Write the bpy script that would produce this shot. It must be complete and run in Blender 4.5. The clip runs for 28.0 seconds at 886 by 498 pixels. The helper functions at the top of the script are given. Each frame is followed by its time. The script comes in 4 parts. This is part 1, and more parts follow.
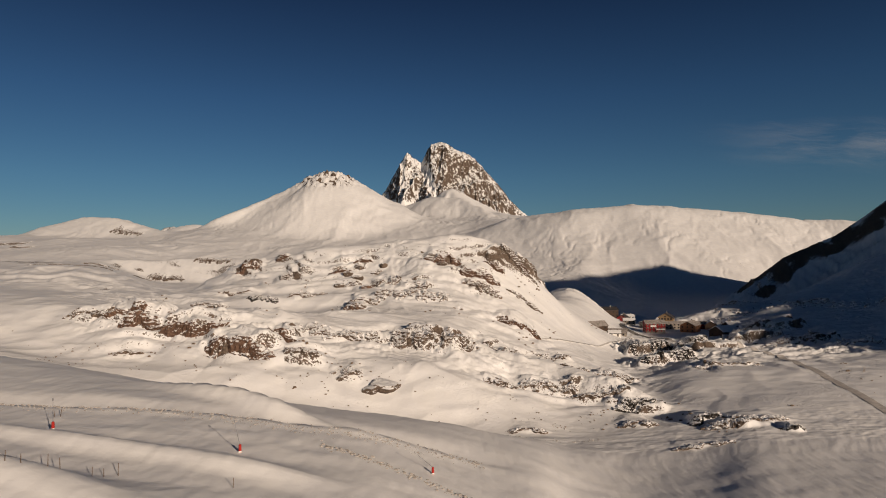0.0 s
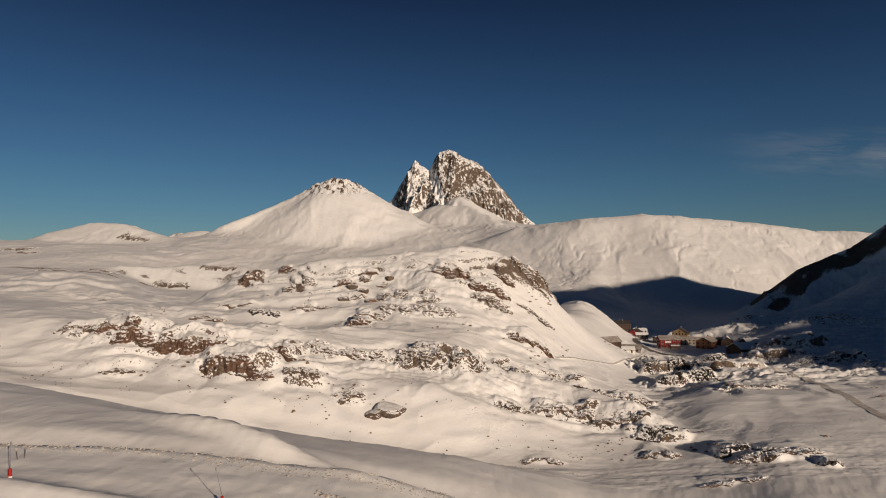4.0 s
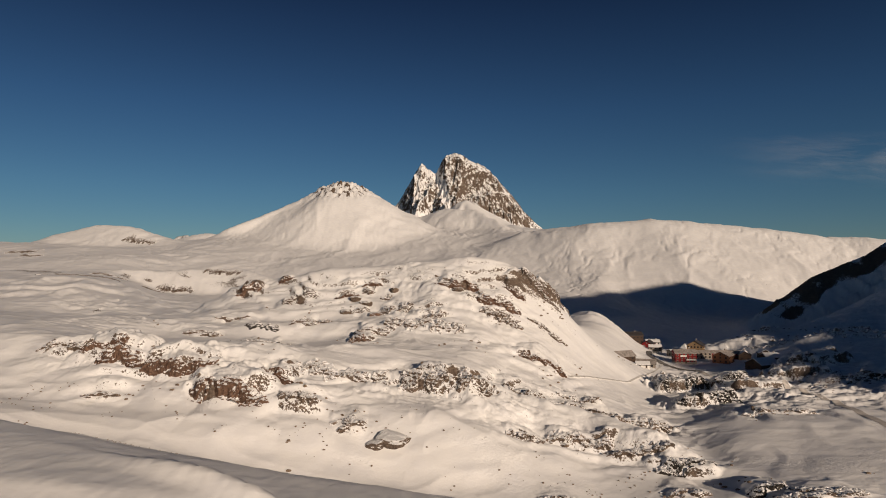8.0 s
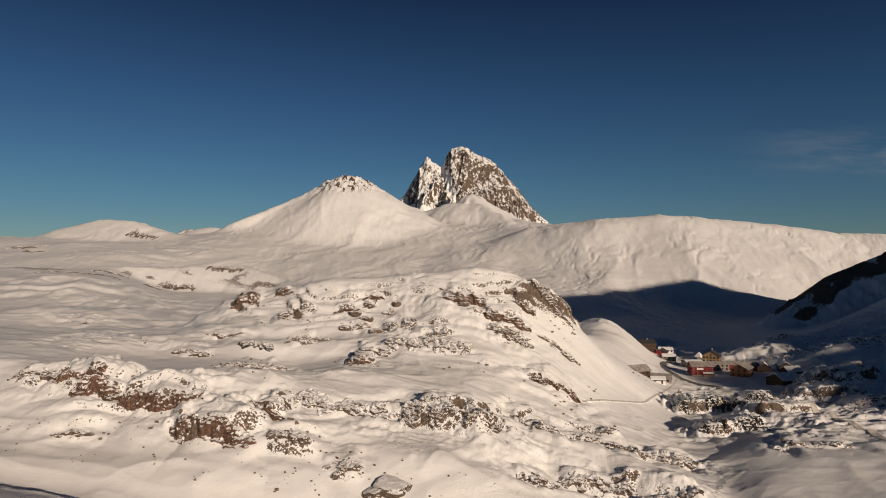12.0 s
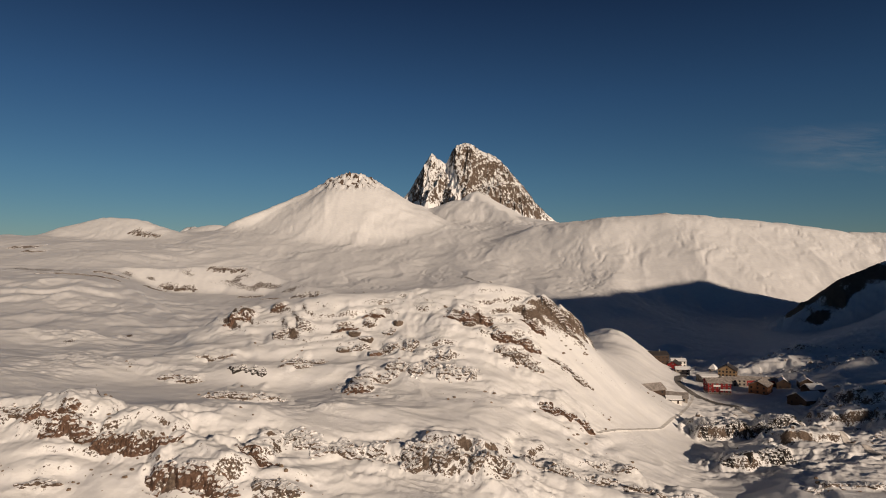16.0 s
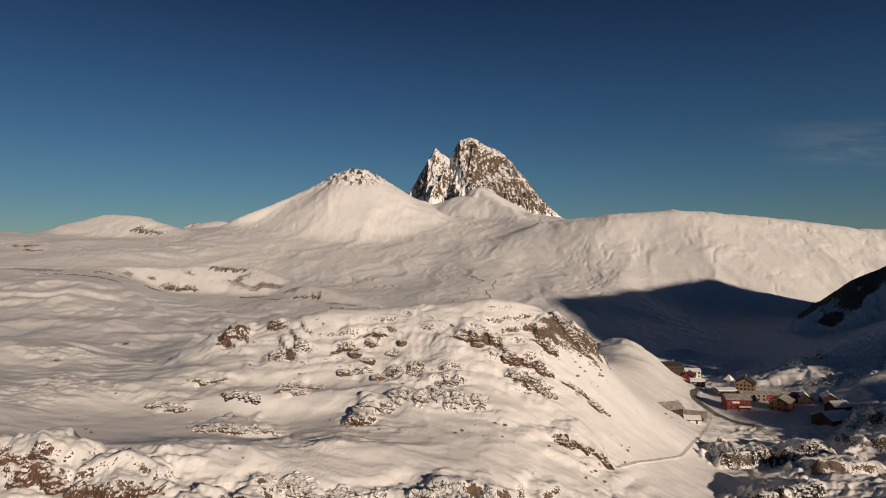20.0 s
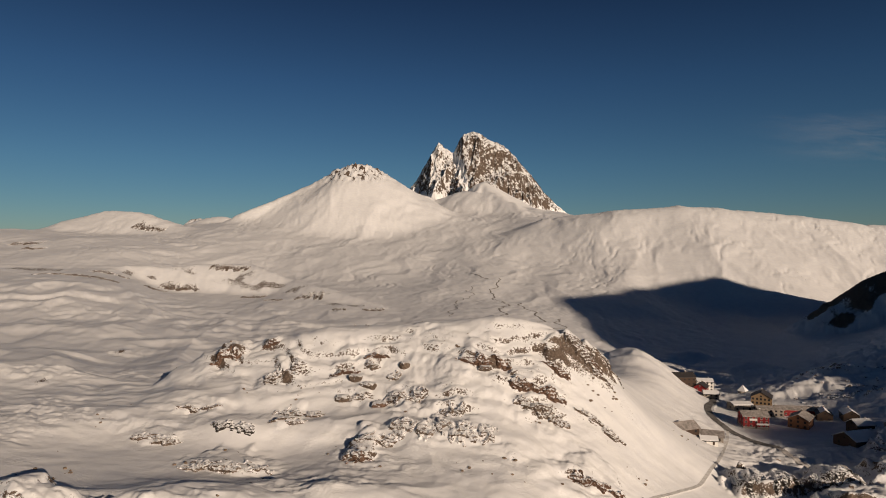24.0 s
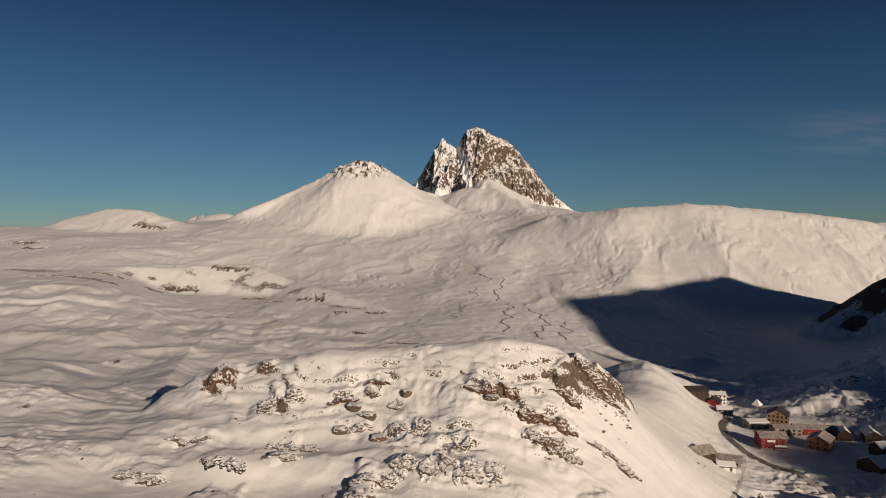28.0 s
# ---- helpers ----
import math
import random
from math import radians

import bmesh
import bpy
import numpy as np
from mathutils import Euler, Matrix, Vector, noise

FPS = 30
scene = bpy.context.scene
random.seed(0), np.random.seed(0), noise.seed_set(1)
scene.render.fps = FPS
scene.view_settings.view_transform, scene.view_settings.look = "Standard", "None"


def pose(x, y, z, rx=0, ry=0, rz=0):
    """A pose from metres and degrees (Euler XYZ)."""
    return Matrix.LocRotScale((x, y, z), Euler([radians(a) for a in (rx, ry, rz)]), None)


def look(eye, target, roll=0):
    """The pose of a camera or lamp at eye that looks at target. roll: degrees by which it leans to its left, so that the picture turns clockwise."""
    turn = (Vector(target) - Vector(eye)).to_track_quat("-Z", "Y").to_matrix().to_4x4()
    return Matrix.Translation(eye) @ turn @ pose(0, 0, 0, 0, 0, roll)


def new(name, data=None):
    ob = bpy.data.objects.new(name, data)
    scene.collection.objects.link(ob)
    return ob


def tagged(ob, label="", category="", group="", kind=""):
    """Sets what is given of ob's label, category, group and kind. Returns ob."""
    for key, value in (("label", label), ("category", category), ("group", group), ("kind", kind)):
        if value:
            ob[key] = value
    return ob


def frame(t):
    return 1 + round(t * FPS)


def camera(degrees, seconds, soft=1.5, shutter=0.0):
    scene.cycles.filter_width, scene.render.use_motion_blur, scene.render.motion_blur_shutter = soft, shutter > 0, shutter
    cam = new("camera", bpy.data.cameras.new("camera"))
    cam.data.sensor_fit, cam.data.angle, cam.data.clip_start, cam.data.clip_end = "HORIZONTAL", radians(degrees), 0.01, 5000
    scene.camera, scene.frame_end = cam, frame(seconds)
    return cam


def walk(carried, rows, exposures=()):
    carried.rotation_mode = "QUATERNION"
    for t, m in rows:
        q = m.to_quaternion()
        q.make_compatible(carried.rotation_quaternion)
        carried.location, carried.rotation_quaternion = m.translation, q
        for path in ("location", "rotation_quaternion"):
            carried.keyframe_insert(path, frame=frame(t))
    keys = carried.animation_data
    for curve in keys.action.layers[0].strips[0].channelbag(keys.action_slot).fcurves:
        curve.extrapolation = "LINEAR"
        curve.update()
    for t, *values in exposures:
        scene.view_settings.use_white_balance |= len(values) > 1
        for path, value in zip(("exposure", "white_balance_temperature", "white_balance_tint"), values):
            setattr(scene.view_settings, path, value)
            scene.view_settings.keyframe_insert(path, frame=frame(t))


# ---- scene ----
cam = camera(69.5, 28.0, soft=1.0)
PATH = [
    # seconds, x, y, z, yaw, pitch, roll
    (0, 0.00, 0.00, 0.00, -0.047, 0.907, 0.721),
    (0.5, -0.09, 1.87, 0.49, 0.033, 1.013, 0.638),
    (1, -0.18, 3.75, 0.98, 0.103, 1.104, 0.582),
    (1.5, -0.27, 5.65, 1.46, 0.180, 1.191, 0.538),
    (2, -0.36, 7.56, 1.93, 0.252, 1.292, 0.478),
    (2.5, -0.47, 9.50, 2.38, 0.318, 1.389, 0.406),
    (3, -0.58, 11.48, 2.81, 0.403, 1.461, 0.340),
    (3.5, -0.70, 13.49, 3.22, 0.499, 1.523, 0.286),
    (5.5, -1.22, 22.10, 5.03, 0.810, 1.777, 0.139),
    (6, -1.35, 24.42, 5.64, 0.882, 1.814, 0.078),
    (6.5, -1.48, 26.82, 6.34, 0.948, 1.838, 0.045),
    (7, -1.60, 29.30, 7.17, 1.005, 1.848, 0.008),
    (7.5, -1.70, 31.88, 8.15, 1.060, 1.852, -0.034),
    (8, -1.80, 34.55, 9.29, 1.120, 1.851, -0.067),
    (8.5, -1.89, 37.32, 10.62, 1.182, 1.834, -0.094),
    (9, -1.96, 40.17, 12.09, 1.256, 1.772, -0.102),
    (9.5, -2.02, 43.08, 13.67, 1.334, 1.652, -0.106),
    (10, -2.07, 46.03, 15.32, 1.402, 1.512, -0.130),
    (10.5, -2.11, 48.99, 17.01, 1.453, 1.377, -0.155),
    (11, -2.15, 51.94, 18.68, 1.505, 1.260, -0.181),
    (11.5, -2.18, 54.87, 20.32, 1.563, 1.197, -0.201),
    (12, -2.21, 57.76, 21.92, 1.604, 1.154, -0.202),
    (12.5, -2.24, 60.63, 23.48, 1.646, 1.085, -0.202),
    (14.5, -2.44, 71.90, 29.48, 1.895, 0.888, -0.231),
    (15, -2.54, 74.68, 30.95, 1.915, 0.832, -0.230),
    (15.5, -2.65, 77.46, 32.40, 1.958, 0.790, -0.257),
    (16, -2.80, 80.23, 33.86, 2.010, 0.754, -0.277),
    (16.5, -2.97, 83.00, 35.33, 2.058, 0.710, -0.259),
    (17, -3.18, 85.77, 36.81, 2.111, 0.656, -0.241),
    (17.5, -3.43, 88.55, 38.30, 2.162, 0.587, -0.225),
    (18, -3.70, 91.32, 39.81, 2.208, 0.509, -0.201),
    (18.5, -4.00, 94.07, 41.32, 2.246, 0.432, -0.208),
    (19, -4.30, 96.79, 42.85, 2.280, 0.356, -0.232),
    (19.5, -4.61, 99.48, 44.37, 2.324, 0.279, -0.230),
    (20, -4.91, 102.10, 45.89, 2.366, 0.205, -0.235),
    (20.5, -5.19, 104.67, 47.40, 2.396, 0.131, -0.243),
    (21, -5.46, 107.18, 48.91, 2.420, 0.055, -0.223),
    (21.5, -5.71, 109.65, 50.42, 2.437, -0.027, -0.217),
    (23.5, -6.56, 119.19, 56.48, 2.590, -0.336, -0.254),
    (24, -6.74, 121.54, 58.01, 2.636, -0.410, -0.216),
    (24.5, -6.91, 123.89, 59.56, 2.677, -0.473, -0.207),
    (25, -7.06, 126.25, 61.12, 2.722, -0.532, -0.218),
    (25.5, -7.20, 128.62, 62.70, 2.760, -0.596, -0.234),
    (26, -7.33, 131.01, 64.29, 2.792, -0.661, -0.221),
    (26.5, -7.46, 133.42, 65.90, 2.827, -0.726, -0.197),
    (27, -7.57, 135.83, 67.51, 2.872, -0.786, -0.184),
    (27.5, -7.69, 138.25, 69.13, 2.916, -0.841, -0.172),
    (28, -7.80, 140.68, 70.75, 2.951, -0.909, -0.183),
]
walk(cam, [(t, pose(x, y, z, 90 + p, r, w)) for t, x, y, z, w, p, r in PATH], exposures=[(0.0, 0.0, 6750, 10), (28.0, 0.0, 6750, 10)])

# ---- sky and sun ----
SUN_TO = Vector((0.581, -0.814, 0.0)).normalized()
SUN_ELEVATION = radians(14.6)
world = bpy.data.worlds.new("winter_sky")
scene.world = world
world.use_nodes = True
wn = world.node_tree.nodes
sky = wn.new("ShaderNodeTexSky")
sky.sky_type = "NISHITA"
sky.sun_disc = False
sky.sun_elevation = SUN_ELEVATION
sky.sun_rotation = math.atan2(SUN_TO.x, SUN_TO.y)
sky.altitude = 2400
sky.air_density = 1.1
sky.dust_density = 0.6
sky.ozone_density = 6.0
wn["Background"].inputs["Strength"].default_value = 0.035
# clear winter air: pale near the horizon, deep blue above
wl = world.node_tree.links
up = wn.new("ShaderNodeSeparateXYZ")
wl.new(wn.new("ShaderNodeTexCoord").outputs["Generated"], up.inputs[0])
depth = wn.new("ShaderNodeValToRGB")
while len(depth.color_ramp.elements) < 5:
    depth.color_ramp.elements.new(0.5)
for e, (h, c) in zip(depth.color_ramp.elements, ((0.0, (1.38, 1.30, 1.08)), (0.12, (1.15, 1.2, 1.06)), (0.24, (0.82, 0.92, 0.92)), (0.40, (0.43, 0.45, 0.51)), (1.0, (0.11, 0.12, 0.15)))):
    e.position, e.color = h, (*c, 1)
wl.new(up.outputs["Z"], depth.inputs["Fac"])
tone = wn.new("ShaderNodeMix")
tone.data_type, tone.blend_type = "RGBA", "MULTIPLY"
tone.inputs["Factor"].default_value = 1.0
wl.new(sky.outputs[0], tone.inputs["A"])
wl.new(depth.outputs["Color"], tone.inputs["B"])
wl.new(tone.outputs["Result"], wn["Background"].inputs["Color"])

sun = new("sun", bpy.data.lights.new("sun", "SUN"))
sun.data.energy = 4.1
sun.data.angle = radians(0.53)
sun.data.color = (1.0, 0.815, 0.65)
to_sun = Vector((SUN_TO.x * math.cos(SUN_ELEVATION), SUN_TO.y * math.cos(SUN_ELEVATION), math.sin(SUN_ELEVATION)))
sun.matrix_world = look((0, 0, 0), -to_sun)
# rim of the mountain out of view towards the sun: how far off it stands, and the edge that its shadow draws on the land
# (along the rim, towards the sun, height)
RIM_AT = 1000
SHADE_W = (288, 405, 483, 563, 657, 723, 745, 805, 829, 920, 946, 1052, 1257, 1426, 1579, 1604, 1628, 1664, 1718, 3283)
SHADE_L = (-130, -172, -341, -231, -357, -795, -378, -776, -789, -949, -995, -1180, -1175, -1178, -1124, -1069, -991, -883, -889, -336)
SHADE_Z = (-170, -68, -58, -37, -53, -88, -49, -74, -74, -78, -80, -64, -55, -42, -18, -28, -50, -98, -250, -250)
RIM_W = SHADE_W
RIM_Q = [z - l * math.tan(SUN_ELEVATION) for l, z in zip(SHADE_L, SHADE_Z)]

# ---- noise ----
def lattice(ix, iy, seed):
    h = (ix * 374761393 + iy * 668265263 + seed * 974711) & 0xFFFFFFFF
    h = ((h ^ (h >> 13)) * 1274126177) & 0xFFFFFFFF
    h = h ^ (h >> 16)
    return (h & 0xFFFF) / 65535.0


def grad_noise(x, y, seed=0):
    """Gradient noise in two dimensions, about -1 to 1."""
    x, y = np.asarray(x, float), np.asarray(y, float)
    ix, iy = np.floor(x).astype(np.int64), np.floor(y).astype(np.int64)
    fx, fy = x - ix, y - iy
    u, v = fx * fx * fx * (fx * (fx * 6 - 15) + 10), fy * fy * fy * (fy * (fy * 6 - 15) + 10)

    def corner(dx, dy):
        a = lattice(ix + dx, iy + dy, seed) * 2 * np.pi
        return np.cos(a) * (fx - dx) + np.sin(a) * (fy - dy)

    top = corner(0, 0) * (1 - u) + corner(1, 0) * u
    low = corner(0, 1) * (1 - u) + corner(1, 1) * u
    return 1.5 * (top * (1 - v) + low * v)


def fbm(x, y, octaves=4, seed=0, gain=0.5):
    total, amp = 0.0, 1.0
    for k in range(octaves):
        total = total + amp * grad_noise(x * 2 ** k, y * 2 ** k, seed + 17 * k)
        amp *= gain
    return total


def ridged(x, y, octaves=4, seed=0, gain=0.5):
    """0 to about 2, with sharp crests."""
    total, amp = 0.0, 1.0
    for k in range(octaves):
        total = total + amp * (1 - np.abs(grad_noise(x * 2 ** k, y * 2 ** k, seed + 31 * k))) ** 2
        amp *= gain
    return total


def smooth(a, b, x):
    t = np.clip((x - a) / (b - a), 0, 1)
    return t * t * (3 - 2 * t)


def pchip(xs, ys, x):
    """A curve through knots that never overshoots; ys may have several columns."""
    xs, ys = np.asarray(xs, float), np.asarray(ys, float)
    h = np.diff(xs)
    s = np.diff(ys, axis=0) / h.reshape(-1, *[1] * (ys.ndim - 1))
    d = np.zeros_like(ys)
    same = s[:-1] * s[1:] > 0
    d[1:-1] = np.where(same, 2 * s[:-1] * s[1:] / np.where(same, s[:-1] + s[1:], 1), 0)
    d[0], d[-1] = s[0], s[-1]
    k = np.clip(np.searchsorted(xs, x) - 1, 0, len(xs) - 2)
    shape = (-1, *[1] * (ys.ndim - 1))
    t = np.clip((x - xs[k]) / h[k], 0, 1).reshape(shape)
    hk = h[k].reshape(shape)
    return (ys[k] * (1 + 2 * t) * (1 - t) ** 2 + d[k] * hk * t * (1 - t) ** 2
            + ys[k + 1] * t * t * (3 - 2 * t) - d[k + 1] * hk * t * t * (1 - t))


# ---- lie of the land ----
# heights along lines that fan out from the start, at these distances
REACH = (0, 100, 150, 210, 245, 285, 330, 390, 450, 480, 540, 620, 720, 900, 1100, 1400, 1700, 2000, 2400, 3000, 3800)
LAND = {}
LAND[-1.30] = (-26, -22, -18, -18, -20, -16, -8, 0, 8, 12, 14, 12, 10, 20, 50, 90, 120, 150, 190, 200, 150)
LAND[-0.95] = (-30, -28, -26, -28, -34, -30, -22, -18, -12, -10, -12, -20, -25, -15, 5, 30, 60, 90, 130, 150, 120)
LAND[-0.70] = (-34, -33, -32, -33, -36, -36, -22, -16, -15, -16, -25, -35, -40, -30, -5, 15, 50, 80, 104, 108, 100)
LAND[-0.55] = (-36, -36, -34, -38, -42, -42, -18, -20, -22, -22, -30, -42, -45, -38, -12, 5, 40, 74, 100, 108, 105)
LAND[-0.42] = (-38, -38, -36, -43, -47, -44, -22, -20, -18, -22, -35, -48, -52, -54, -53, -47, -15, 45, 105, 140, 160)
LAND[-0.32] = (-40, -40, -38, -46.5, -51, -46, -23, -21, -14, -1, -25, -50, -58, -61, -60, -52, -30, 25, 100, 190, 180)
LAND[-0.22] = (-41, -42, -41, -50, -55, -48, -28, -24, -8, 4, -25, -55, -62, -65, -61, -50, -36, 6, 82, 250, 240)
LAND[-0.12] = (-42, -44, -44, -53, -58.5, -48, -33, -26, -5, 12, -15, -50, -62, -66, -64, -57, -38, 2, 74, 220, 240)
LAND[0.00] = (-44, -48, -50, -57, -63, -52, -38, -26, 3, 16, -10, -50, -65, -68, -65, -57, -34, 4, 80, 185, 270)
LAND[0.08] = (-46, -51, -54, -61, -66, -58, -48, -34, -7, 10, -12, -52, -66, -70, -72, -66, -45, -5, 95, 200, 280)
LAND[0.15] = (-48, -54, -57, -64, -68, -62, -57, -46, -27, -19, -25, -42, -50, -75, -84, -75, -45, -2, 140, 190, 220)
LAND[0.20] = (-49, -56, -62, -67, -70, -65, -61, -57, -49, -42, -45, -42, -42, -80, -98, -88, -50, 5, 160, 170, 160)
LAND[0.30] = (-50, -59, -65, -69, -69, -67, -66, -69, -72, -70, -68, -70, -78, -96, -106, -104, -84, 4, 182, 150, 120)
LAND[0.40] = (-50, -59, -65, -68, -67, -64, -60, -62, -66, -68, -69, -70, -72, -90, -104, -108, -98, -18, 168, 140, 110)
LAND[0.50] = (-50, -57, -63, -65, -64, -62, -59, -60, -62, -63, -63, -61, -58, -68, -88, -106, -110, -55, 138, 100, 90)
LAND[0.70] = (-54, -59, -63, -65, -64, -61, -58, -58, -58, -57, -54, -48, -40, -20, 0, -40, -80, -30, 105, 100, 90)
LAND[0.95] = (-54, -60, -65, -68, -68, -66, -63, -60, -54, -51, -45, -35, -20, 10, 25, 20, 20, 60, 100, 100, 90)
LAND[1.40] = (-54, -60, -65, -67, -66, -64, -60, -54, -46, -42, -31, -15, 5, 30, 40, 50, 60, 90, 110, 100, 90)
TABLE_A = np.linspace(-1.3, 1.4, 541)
TABLE_Y = np.linspace(0, 3800, 1521)
_along = np.array([pchip(REACH, LAND[a], TABLE_Y) for a in LAND])
TABLE = pchip(list(LAND), _along, TABLE_A)
_k = np.exp(-(np.arange(-12, 13) / 5.0) ** 2)
_k /= _k.sum()
_pad = np.concatenate([TABLE[:1].repeat(12, 0), TABLE, TABLE[-1:].repeat(12, 0)])
TABLE = sum(_k[i] * _pad[i:i + len(TABLE)] for i in range(25))


def broad(x, y):
    a = np.clip(x / np.maximum(y, 90.0), -1.3, 1.4)
    i = np.clip((a + 1.3) / 2.7 * 540, 0, 539.999)
    j = np.clip(y / 3800 * 1520, 0, 1519.999)
    i0, j0 = i.astype(int), j.astype(int)
    fi, fj = i - i0, j - j0
    return (TABLE[i0, j0] * (1 - fi) * (1 - fj) + TABLE[i0 + 1, j0] * fi * (1 - fj)
            + TABLE[i0, j0 + 1] * (1 - fi) * fj + TABLE[i0 + 1, j0 + 1] * fi * fj)


def turned(x, y, cx, cy, turn):
    c, s = math.cos(radians(turn)), math.sin(radians(turn))
    return (x - cx) * c + (y - cy) * s, -(x - cx) * s + (y - cy) * c


def swell(x, y, cx, cy, height, rx, ry, turn=0.0):
    u, v = turned(x, y, cx, cy, turn)
    return height * np.exp(-(u / rx) ** 2 - (v / ry) ** 2)


def crest(x, y, points, drop, round_off):
    """Height of a ridge that runs along points (x, y, z) and falls by drop to both sides."""
    best = np.full(np.shape(x), -1e9)
    for (x0, y0, z0), (x1, y1, z1) in zip(points, points[1:]):
        dx, dy = x1 - x0, y1 - y0
        t = np.clip(((x - x0) * dx + (y - y0) * dy) / (dx * dx + dy * dy), 0, 1)
        d = np.hypot(x - x0 - t * dx, y - y0 - t * dy)
        best = np.maximum(best, z0 + t * (z1 - z0) - drop * (np.sqrt(d * d + round_off ** 2) - round_off))
    return best


def upper(a, b, k):
    """A soft maximum."""
    h = np.clip(0.5 + 0.5 * (b - a) / k, 0, 1)
    return a * (1 - h) + b * h + k * h * (1 - h)


# crags on the land: x, y, half width, half depth, height, turn
CRAGS = []


def crag(*shape):
    CRAGS.append(shape)


crag(-153, 312, 12.6, 9.0, 3.6, 0)
crag(-142, 307, 13.8, 8.1, 3.2, 0)
crag(-116, 302, 20.1, 9.0, 3.8, 0)
crag(-91, 288, 18.6, 9.0, 4.4, 0)
crag(-75, 303, 7.3, 7.0, 3.7, 0)
crag(-63, 286, 10.3, 7.8, 1.4, 0)
crag(-173, 314, 13.6, 7.8, 1.4, 0)
crag(-139, 282, 6.9, 5.0, 0.9, 0)
crag(-42, 277, 7.2, 6.4, 1.1, 0)
crag(-5, 314, 25.1, 9.0, 2.0, 0)
crag(30, 332, 12.5, 9.0, 1.7, 0)
crag(-71, 450, 9.1, 7.0, 2.2, 0)
crag(-55, 457, 5.7, 4.6, 1.4, 0)
crag(-58, 452, 5.1, 5.7, 1.0, 0)
crag(-62, 429, 6.1, 4.5, 0.8, 0)
crag(-38, 426, 9.5, 5.7, 1.0, 0)
crag(-1, 446, 15.5, 7.0, 2.2, 0)
crag(24, 435, 15.8, 8.6, 2.7, 0)
crag(26, 420, 11.5, 7.3, 1.3, 0)
crag(-14, 414, 7.0, 6.6, 1.2, 0)
crag(-104, 448, 11.6, 9.0, 1.8, 0)
crag(-91, 409, 6.5, 8.2, 1.4, 0)
crag(-137, 421, 10.3, 4.3, 0.8, 0)
crag(-141, 474, 10.0, 9.0, 2.9, 0)
crag(-118, 474, 5.1, 4.8, 1.5, 0)
crag(-356, 748, 21.7, 9.0, 1.8, 0)
crag(-144, 392, 11.5, 6.7, 1.2, 0)
crag(-103, 368, 19.3, 9.0, 1.9, 0)
crag(-52, 382, 6.6, 9.0, 2.9, 0)
crag(38, 454, 6.8, 9.0, 3.3, 0)
crag(50, 471, 9.2, 9.0, 4.0, 0)
crag(64, 482, 9.4, 9.0, 7.0, 20)
crag(77, 501, 4.8, 8.8, 2.8, 0)
crag(46, 388, 14.1, 8.4, 2.6, 0)
crag(33, 254, 8.6, 3.6, 0.6, 0)
crag(64, 339, 18.4, 7.8, 1.4, 0)
crag(79, 260, 7.9, 6.6, 1.2, 0)
crag(71, 288, 14.5, 4.8, 0.8, 0)
crag(146, 456, 20.4, 10.0, 9.5, 0)
crag(138, 396, 24.4, 10.0, 6.5, 12)
crag(154, 351, 21.6, 8.0, 1.4, 0)
crag(104, 255, 7.8, 5.8, 3.0, 0)
crag(120, 248, 13.2, 6.4, 1.1, 0)
crag(128, 236, 4.2, 3.8, 2.0, 0)
crag(92, 228, 12.0, 4.0, 0.7, 0)
crag(387, 680, 26.9, 9.0, 2.4, 0)
crag(239, 442, 18.7, 9.0, 2.2, 0)
crag(262, 404, 16.8, 8.7, 1.5, 0)
crag(262, 444, 14.4, 7.3, 3.8, 0)
crag(249, 519, 18.8, 9.0, 1.6, 0)
crag(182, 462, 14.8, 10.0, 7.6, 0)
crag(330, 730, 40, 20, 4, 10)
crag(250, 640, 46, 18, 2.5, 0)
crag(230, 470, 24, 12, 8, 0)
crag(270, 520, 30, 14, 9, 10)
crag(180, 430, 22, 10, 6, 0)

crag(92, 341, 14, 6, 2.6, -10)
crag(48, 294, 16, 5, 2.2, 0)
crag(84, 279, 14, 5, 2.8, -20)
crag(26, 290, 9, 4, 1.6, 0)
crag(112, 245, 13, 5, 2.2, -15)
crag(60, 352, 12, 5, 1.8, 0)


def crag_mask(x, y):
    """1 on the crags, 0 away from them."""
    shape = np.shape(x)
    x, y = np.ravel(x), np.ravel(y)
    m = np.zeros(len(x))
    for cx, cy, rx, ry, h, turn in CRAGS:
        k = np.flatnonzero((np.abs(x - cx) < 2.2 * rx + 3 * ry) & (np.abs(y - cy) < 2.2 * rx + 3 * ry))
        u, v = turned(x[k], y[k], cx, cy, turn)
        m[k] = np.maximum(m[k], np.exp(-(u / rx) ** 2 - (v / (ry * 1.2)) ** 2))
    return m.reshape(shape)


def crag_rise(x, y):
    """Crags: steep towards the foot of the slope, ramped behind."""
    shape = np.shape(x)
    x, y = np.ravel(x), np.ravel(y)
    z = np.zeros(len(x))
    jag = 0.30 * fbm(x / 9, y / 9, 3, 41)
    for cx, cy, rx, ry, h, turn in CRAGS:
        k = np.flatnonzero((np.abs(x - cx) < 2 * rx + 4 * ry) & (np.abs(y - cy) < 2 * rx + 4 * ry))
        u, v = turned(x[k], y[k], cx, cy, turn)
        d = np.sqrt((u / rx) ** 2 + (v / np.where(v < 0, ry * 0.7, ry * 2.4)) ** 2) + jag[k]
        z[k] = np.maximum(z[k], h * (1 - smooth(0.45, 1.15, d)))
    return z.reshape(shape)


